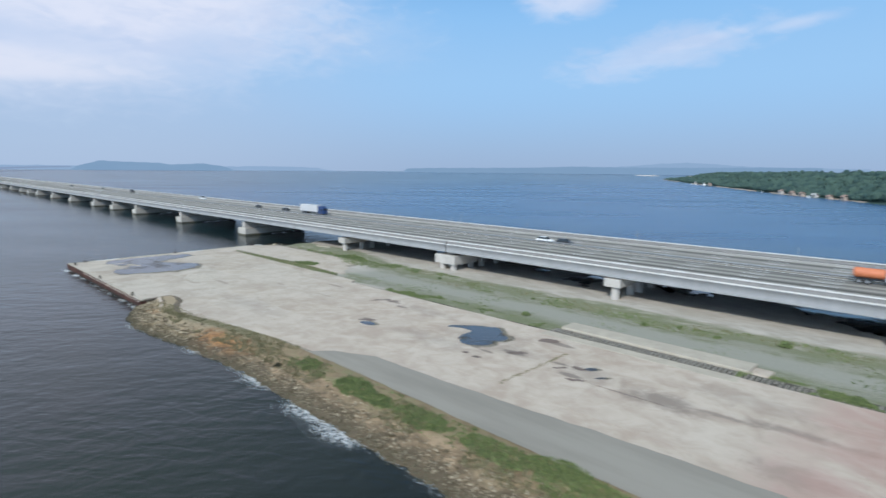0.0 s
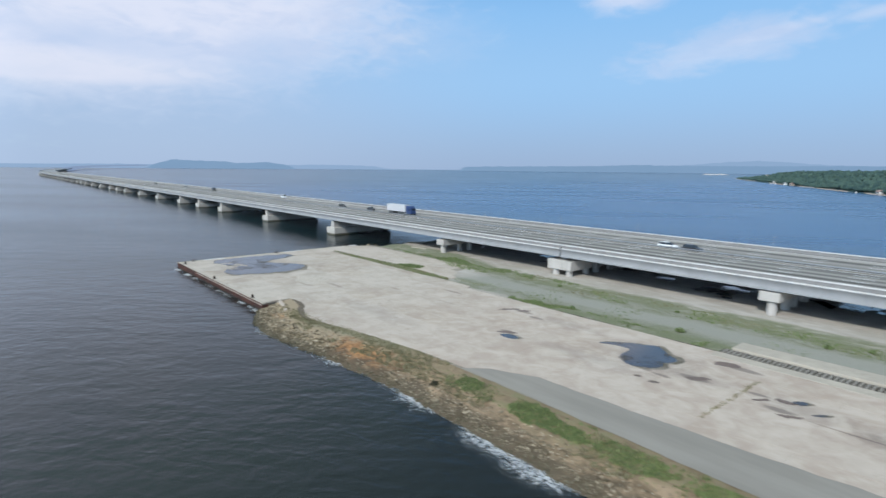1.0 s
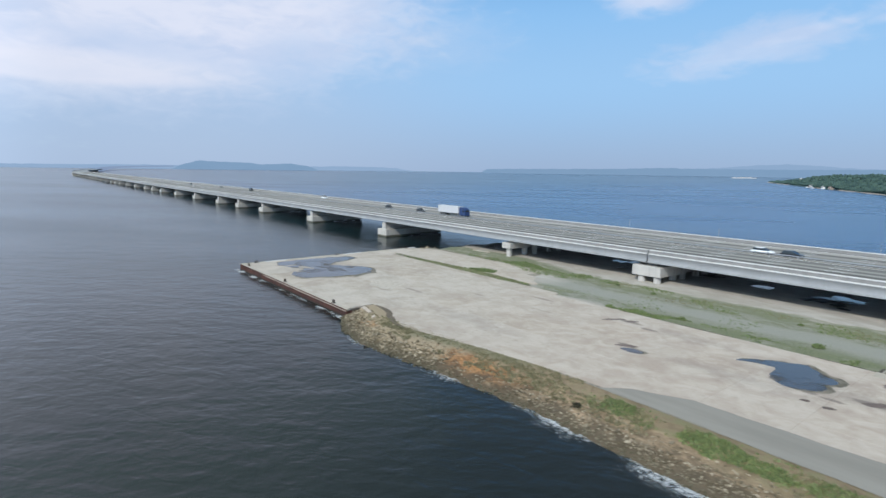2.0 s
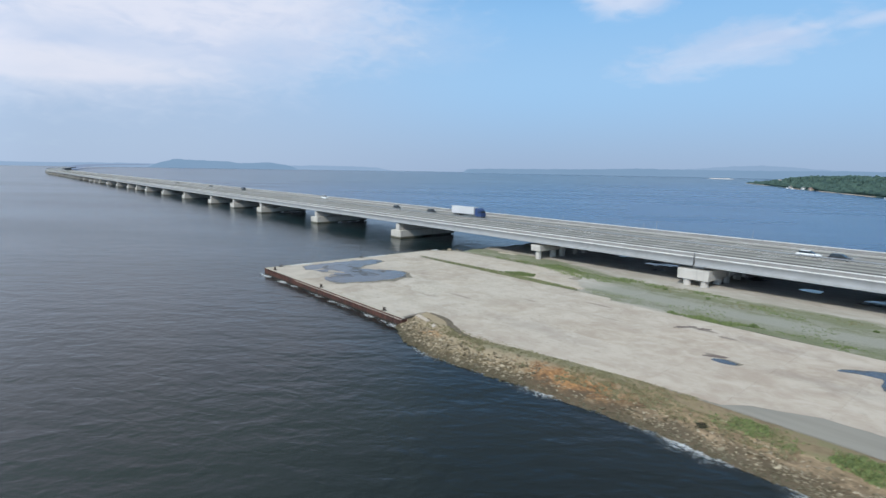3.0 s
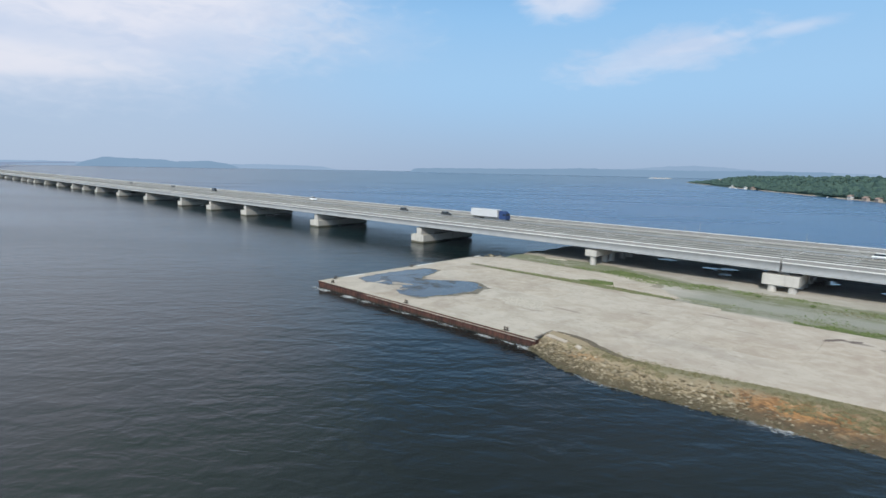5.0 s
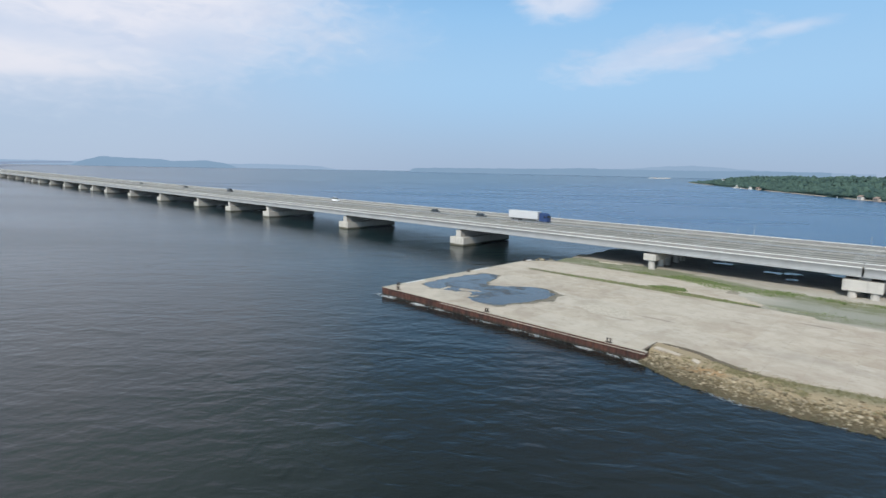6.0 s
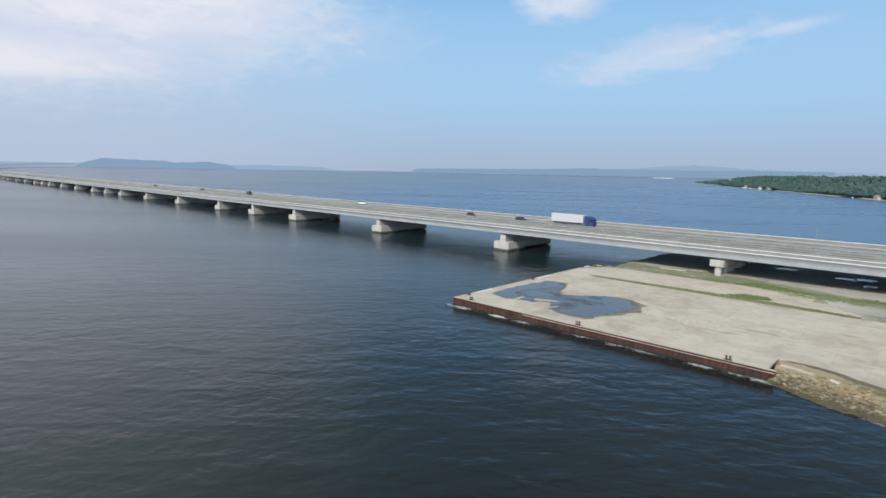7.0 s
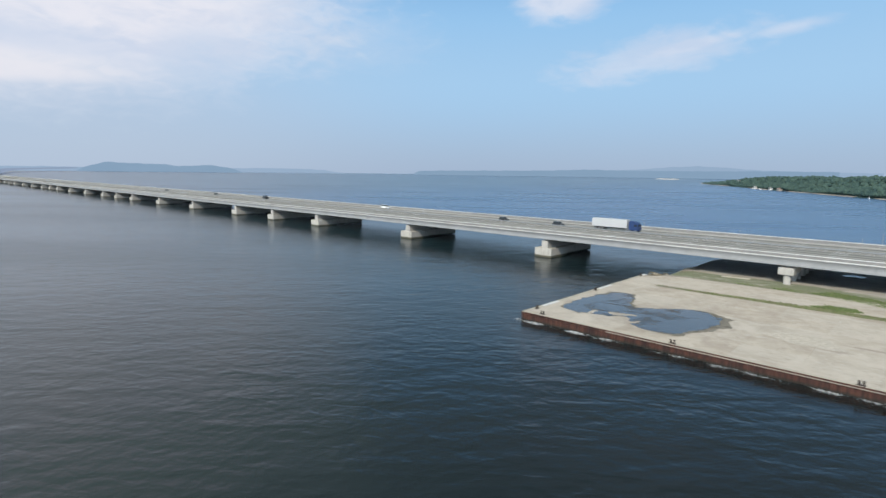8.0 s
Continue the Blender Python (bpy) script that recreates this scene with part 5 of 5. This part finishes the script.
for k, (x, y, s) in enumerate(((90.2, -22.4, 0.9), (108.6, -13.2, 0.8), (128.9, -9.0, 1.1), (113.4, -10.6, 0.5), (70, -24.5, 0.8), (56, -10, 0.6), (84, -11, 0.5), (140.0, -26.6, 1.1), (46, -8.5, 0.6), (120, -12, 0.6))):
    build_bush("low green shrub in the gravel", pose(x, y, 1.4, 0, 0, k * 47), s, 200 + k, BLADES)
build_bush("dark shrub on the shore bank", pose(80.6, -67.2, bank_height(80.6, -67.2)), 0.62, 230, make_blades("dark_leaves", (0.02, 0.022, 0.012), (0.055, 0.05, 0.025)))
SCUMSOIL = plain("damp_soil", (0.125, 0.10, 0.07), 0.95, vary=0.3)
SCUM = [(30.3, -62.5), (33, -62.5), (36, -63.2), (39.5, -64.8), (42, -66.0), (45.5, -66.7), (48, -66.8), (45, -67.2), (41.2, -66.7), (38.6, -65.4), (35.4, -64.0), (32.4, -63.1), (30.6, -62.9)]
tagged(part("soil", sheet(SCUM, 1.53, 0.3, 0.4, 68, 1, 0.25), SCUMSOIL), "dark strip of damp soil and debris along the slab edge", "soil", kind="structure")
tagged(part("concrete_patch", sheet([(8.4, -51.0), (12.0, -48.1), (17.7, -47.3), (19.6, -50.6), (21.1, -54.0), (14.3, -54.4), (11.0, -52.6)], 1.514, 0.35, 0.5, 69, 1), plain("patch_concrete", (0.44, 0.39, 0.32), 0.85)), "paler patch of newer concrete on the apron", "concrete patch", kind="structure")


CRACK = [(114.5, -43.55), (119, -43.5), (125, -43.58), (124, -43.72), (118, -43.7)]
tagged(part("soil_seam", sheet(CRACK, 1.513, 0.12, 0.4, 82, 0), DAMPSPOT), "dark seam of damp soil along a slab joint", "soil", kind="structure")


# ---- crane track: sleepers in a trench beside a low loading platform ----
def build_platform():
    root = thing("loading_platform", "low pale concrete loading platform with a worn edge", "platform", kind="structure")
    part("top_slab", a_box(99.6, -25.4, 1.2, 128.2, -21.6, 1.8, bevel=0.06), KERB, root)
    part("ramp", run_profile(bmesh.new(), [(-25.2, 1.2), (-25.2, 1.55), (-24.0, 1.6), (-22.2, 1.44), (-22.2, 1.2)], [128.25, 130.5]), APRON, root)


build_platform()


def build_track():
    root = thing("sleeper_track", "row of old concrete sleepers in a weedy trench", "track", kind="structure")
    part("trench_bed", a_box(98.6, -27.95, 1.0, 146.0, -25.45, 1.4), SOIL, root)
    bm = a_box(-0.13, -1.02, 0.0, 0.13, 1.02, 0.2, bevel=0.02)
    me = mesh_of("sleeper", bm, SLEEPER)
    rnd = random.Random(11)
    x = 99.2
    while x < 145:
        low = 0.0 if x < 127 else -0.15
        ob = part("sleeper", me, SLEEPER, root)
        ob.matrix_basis = pose(x, -26.65, 1.37 + low + rnd.uniform(-0.02, 0.02), rnd.uniform(-1, 1), rnd.uniform(-1, 1), rnd.uniform(-3, 3))
        x += 0.66
    part("kerb", a_box(98.6, -30.2, 1.3, 128.0, -28.0, 1.535, bevel=0.02), KERB, root, "pale concrete kerb strip")


build_track()


beam = tagged(part("concrete_beam", a_box(-3.3, -0.22, 0, 3.3, 0.22, 0.3, bevel=0.04), KERB), "pale concrete beam lying in the grass", "beam")
beam.matrix_basis = pose(-9.4, 0.2, 1.36, 0, 0, 10)


# ---- broken slabs at the landward end of the quay wall ----
def build_broken():
    rnd = random.Random(3)
    for x, y, a, b, tilt, turn in ((32.0, -65.9, 4.2, 0.7, -12, -11), (36.6, -67.2, 1.2, 0.6, -24, -25)):
        bm = bmesh.new()
        ring = ragged([(-a / 2, -b / 2), (a / 2, -b / 2), (a / 2, b / 2), (-a / 2, b / 2)], 0.12, 0.45, int(x))
        top = [bm.verts.new((px, py, 0.1)) for px, py in ring]
        low = [bm.verts.new((px * 0.97, py * 0.97, -0.14)) for px, py in ring]
        bm.faces.new(top)
        for i in range(len(ring)):
            bm.faces.new((low[i], low[(i + 1) % len(ring)], top[(i + 1) % len(ring)], top[i]))
        bmesh.ops.recalc_face_normals(bm, faces=bm.faces[:])
        z = bank_height(x, y) + 0.1
        ob = tagged(part("broken_slab", bm, APRON), "tilted broken piece of concrete slab on the bank", "rubble", "broken slabs on the bank")
        ob.matrix_basis = pose(x, y, z, -tilt, 0, turn)


build_broken()


# ---- revetment stones ----
def rock_shapes():
    shapes = []
    for k in range(8):
        bm = bmesh.new()
        bmesh.ops.create_icosphere(bm, subdivisions=1, radius=1.0)
        for v in bm.verts:
            v.co *= 1 + 0.8 * noise.noise(v.co * 1.9 + Vector((k * 5.1, 2, 0)))
            v.co.z *= 0.55
        shapes.append(mesh_of("stone", bm, ROCK))
    return shapes


def build_rocks():
    root = thing("revetment", "rough grey and brown stones along the water's edge", "revetment", kind="structure")
    rnd = random.Random(33)
    shapes = rock_shapes()
    data = [(np.array([v.co[:] for v in me.vertices]), [list(p.vertices) for p in me.polygons]) for me in shapes]
    verts, faces, singles, n = [], [], 0, 0
    spots = []
    for _ in range(15000):
        x = 29.5 + 120 * rnd.random() ** 1.25
        c, wl = crest(x), waterline(x)
        dense = 0.8 if x < 60 else (0.6 if x < 80 else 0.7)
        f = rnd.gauss(0.14, 0.2) if x > 60 else min(0.8, rnd.gauss(0.2, 0.26))
        if f > 0.9 or (60 < x < 73 and f > 0.12 and rnd.random() < 0.75) or rnd.random() > dense + 0.15 * noise.noise(Vector((x * 0.3, 0, 0))):
            continue
        y = wl + f * (c - wl)
        spots.append((x, y, rnd.uniform(0.06, 0.18) * (2.0 if rnd.random() < (0.05 if x < 60 else 0.012) else 1.0)))
    for _ in range(150):
        spots.append((rnd.gauss(-26.2, 1.3), rnd.gauss(-9.5, 2.0), rnd.uniform(0.15, 0.42)))
    for x, y, r in spots:
        k = rnd.randrange(8)
        z = (bank_height(x, y) if x > 20 else rnd.uniform(0.1, 1.25)) + r * 0.15
        m = Matrix.LocRotScale((x, y, z), Euler((rnd.uniform(-0.5, 0.5), rnd.uniform(-0.5, 0.5), rnd.uniform(0, 6.28))), (r, r * rnd.uniform(0.7, 1.1), r * rnd.uniform(0.8, 1.2)))
        if singles < 290 and 20 < x < 66 and r > 0.2:
            ob = part("stone", shapes[k], ROCK, root)
            ob.matrix_basis = m
            singles += 1
        else:
            co, fs = data[k]
            a = np.array(m)
            verts.append(co @ a[:3, :3].T + a[:3, 3])
            faces.extend([[i + n for i in f] for f in fs])
            n += len(co)
    me = bpy.data.meshes.new("small_stones")
    me.from_pydata(np.concatenate(verts).tolist(), [], faces)
    me.materials.append(ROCK)
    tagged(part("small_stones", me, ROCK, root, "scattered smaller stones"), kind="stuff")


build_rocks()


def build_foam():
    """Strips of broken white water along the wall and the stones."""
    def strip(name, line):
        bm = bmesh.new()
        fade = bm.verts.layers.float.new("fade")
        rows = []
        for x, y, nx, ny, wide, strong in line:
            row = []
            for f, a in ((-0.25, 0.2), (0.05, 1.0), (0.3, 0.8), (0.65, 0.4), (1.0, 0.0)):
                v = bm.verts.new((x + nx * wide * f, y + ny * wide * f, 0.05 - 0.01 * f))
                v[fade] = a * strong
                row.append(v)
            rows.append(row)
        for a, b in zip(rows, rows[1:]):
            for i in range(4):
                bm.faces.new((a[i], a[i + 1], b[i + 1], b[i]))
        for f in bm.faces:
            f.normal_update()
            if f.normal.z < 0:
                f.normal_flip()
        tagged(part(name, bm, LACE), "broken white foam at the water's edge", "foam", kind="stuff")
    def force(x):
        return float(np.interp(x, [30, 40, 55, 64, 70, 77, 79.5, 84, 87, 93, 98, 106, 114, 130, 150], [0.4, 0.7, 0.8, 0.7, 0.5, 0.7, 1.15, 1.1, 0.9, 1.05, 1.1, 0.9, 0.65, 0.75, 0.6]))
    strip("foam", [(x, waterline(x) + 0.25, 0, -1, 1.6 + 4.4 * max(0, force(x) - 0.5), force(x)) for x in np.arange(30.0, 152.0, 0.5)])
    strip("foam", [(x, -69.3, 0.1, -1, 2.6, 0.6 + 0.75 * max(0.0, noise.noise(Vector((x * 0.22, 7, 0)))) ** 0.5) for x in np.arange(-29.0, 30.5, 0.5)])
    strip("foam", [(-28.5, y, -1, 0, 1.0, 0.4) for y in np.arange(-70.0, -8.0, 0.5)])
    strip("foam", [(-25.5 - f * 4.5, -69.5 - f * 0.2, 0.1, -1, 2.6, 0.95 - f * 0.35) for f in np.linspace(0, 1, 12)])


build_foam()


# ---- apron slabs ----
def build_apron():
    root = thing("pavement", "old pale concrete apron of large cast slabs", "pavement", kind="structure")
    bed = bmesh.new()
    for x0, y0, x1, y1 in ((-27.45, -68.15, 28.9, -13.0), (-24.0, -13.0, 28.9, -8.5), (29.6, -62, 340, -28.04)):
        box(bed, x0, y0, 0.6, x1, y1, 1.472)
    part("slab_bed", bed, JOINT, root)
    rnd = random.Random(9)
    def slab(corners, z):
        bm = bmesh.new()
        top = [bm.verts.new((x, y, z)) for x, y in corners]
        low = [bm.verts.new((x, y, z - 0.3)) for x, y in corners]
        bm.faces.new(top)
        for i in range(4):
            bm.faces.new((low[i], low[(i + 1) % 4], top[(i + 1) % 4], top[i]))
        bmesh.ops.bevel(bm, geom=[e for e in bm.edges if all(abs(v.co.z - z) < 1e-6 for v in e.verts)], offset=0.006, segments=1, affect="EDGES")
        part("slab", bm, APRON, root)
    ys = [-68.18, -60.2, -52.0, -43.7, -35.6, -28.02]
    g = 0.009
    xs = sorted([-27.45, 29.2, 39.5, 48.5] + [-28 + 9.0 * i for i in range(1, 25)] + [260, 340])
    for x0, x1 in zip(xs, xs[1:]):
        for r, (y0, y1) in enumerate(zip(ys, ys[1:])):
            ya = yb = y0
            if r == 0 and x0 > 29:
                ya, yb = crest(x0) + 0.6, crest(x1) + 0.6
            if y1 - ya < 0.5:
                continue
            slab([(x0 + g, ya + g), (x1 - g, yb + g), (x1 - g, y1 - g), (x0 + g, y1 - g)], APRON_TOP + rnd.uniform(-0.008, 0.008))
    # the landward strip of slabs beyond the weedy joint
    ys = [-23.4, -16.6, -9.4]
    for i in range(7):
        x0, x1 = -27.45 + i * 8.85, -27.45 + (i + 1) * 8.85
        for y0, y1 in zip(ys, ys[1:]):
            if i == 6 and y0 > -20:
                continue
            torn = (3.2, -2.3) if i == 0 and y0 > -20 else (0, 0)
            slab([(x0 + g, y0 + g), (x1 - g, y0 + g), (x1 - g, y1 - g), (x0 + g + torn[0], y1 - g + torn[1])], APRON_TOP - 0.01 + rnd.uniform(-0.008, 0.008))
    for i in range(8):
        x0 = -27.45 + i * 9.0
        slab([(x0 + g, -28.0), (x0 + 9.0 - g, -28.0), (x0 + 9.0 - g - (0.8 if i == 7 else 0), -26.2), (x0 + g, -26.2)], APRON_TOP + rnd.uniform(-0.008, 0.008))
    slab([(-27.45, -26.16), (-20, -26.16), (-20, -23.44), (-27.45, -23.44)], APRON_TOP)


build_apron()
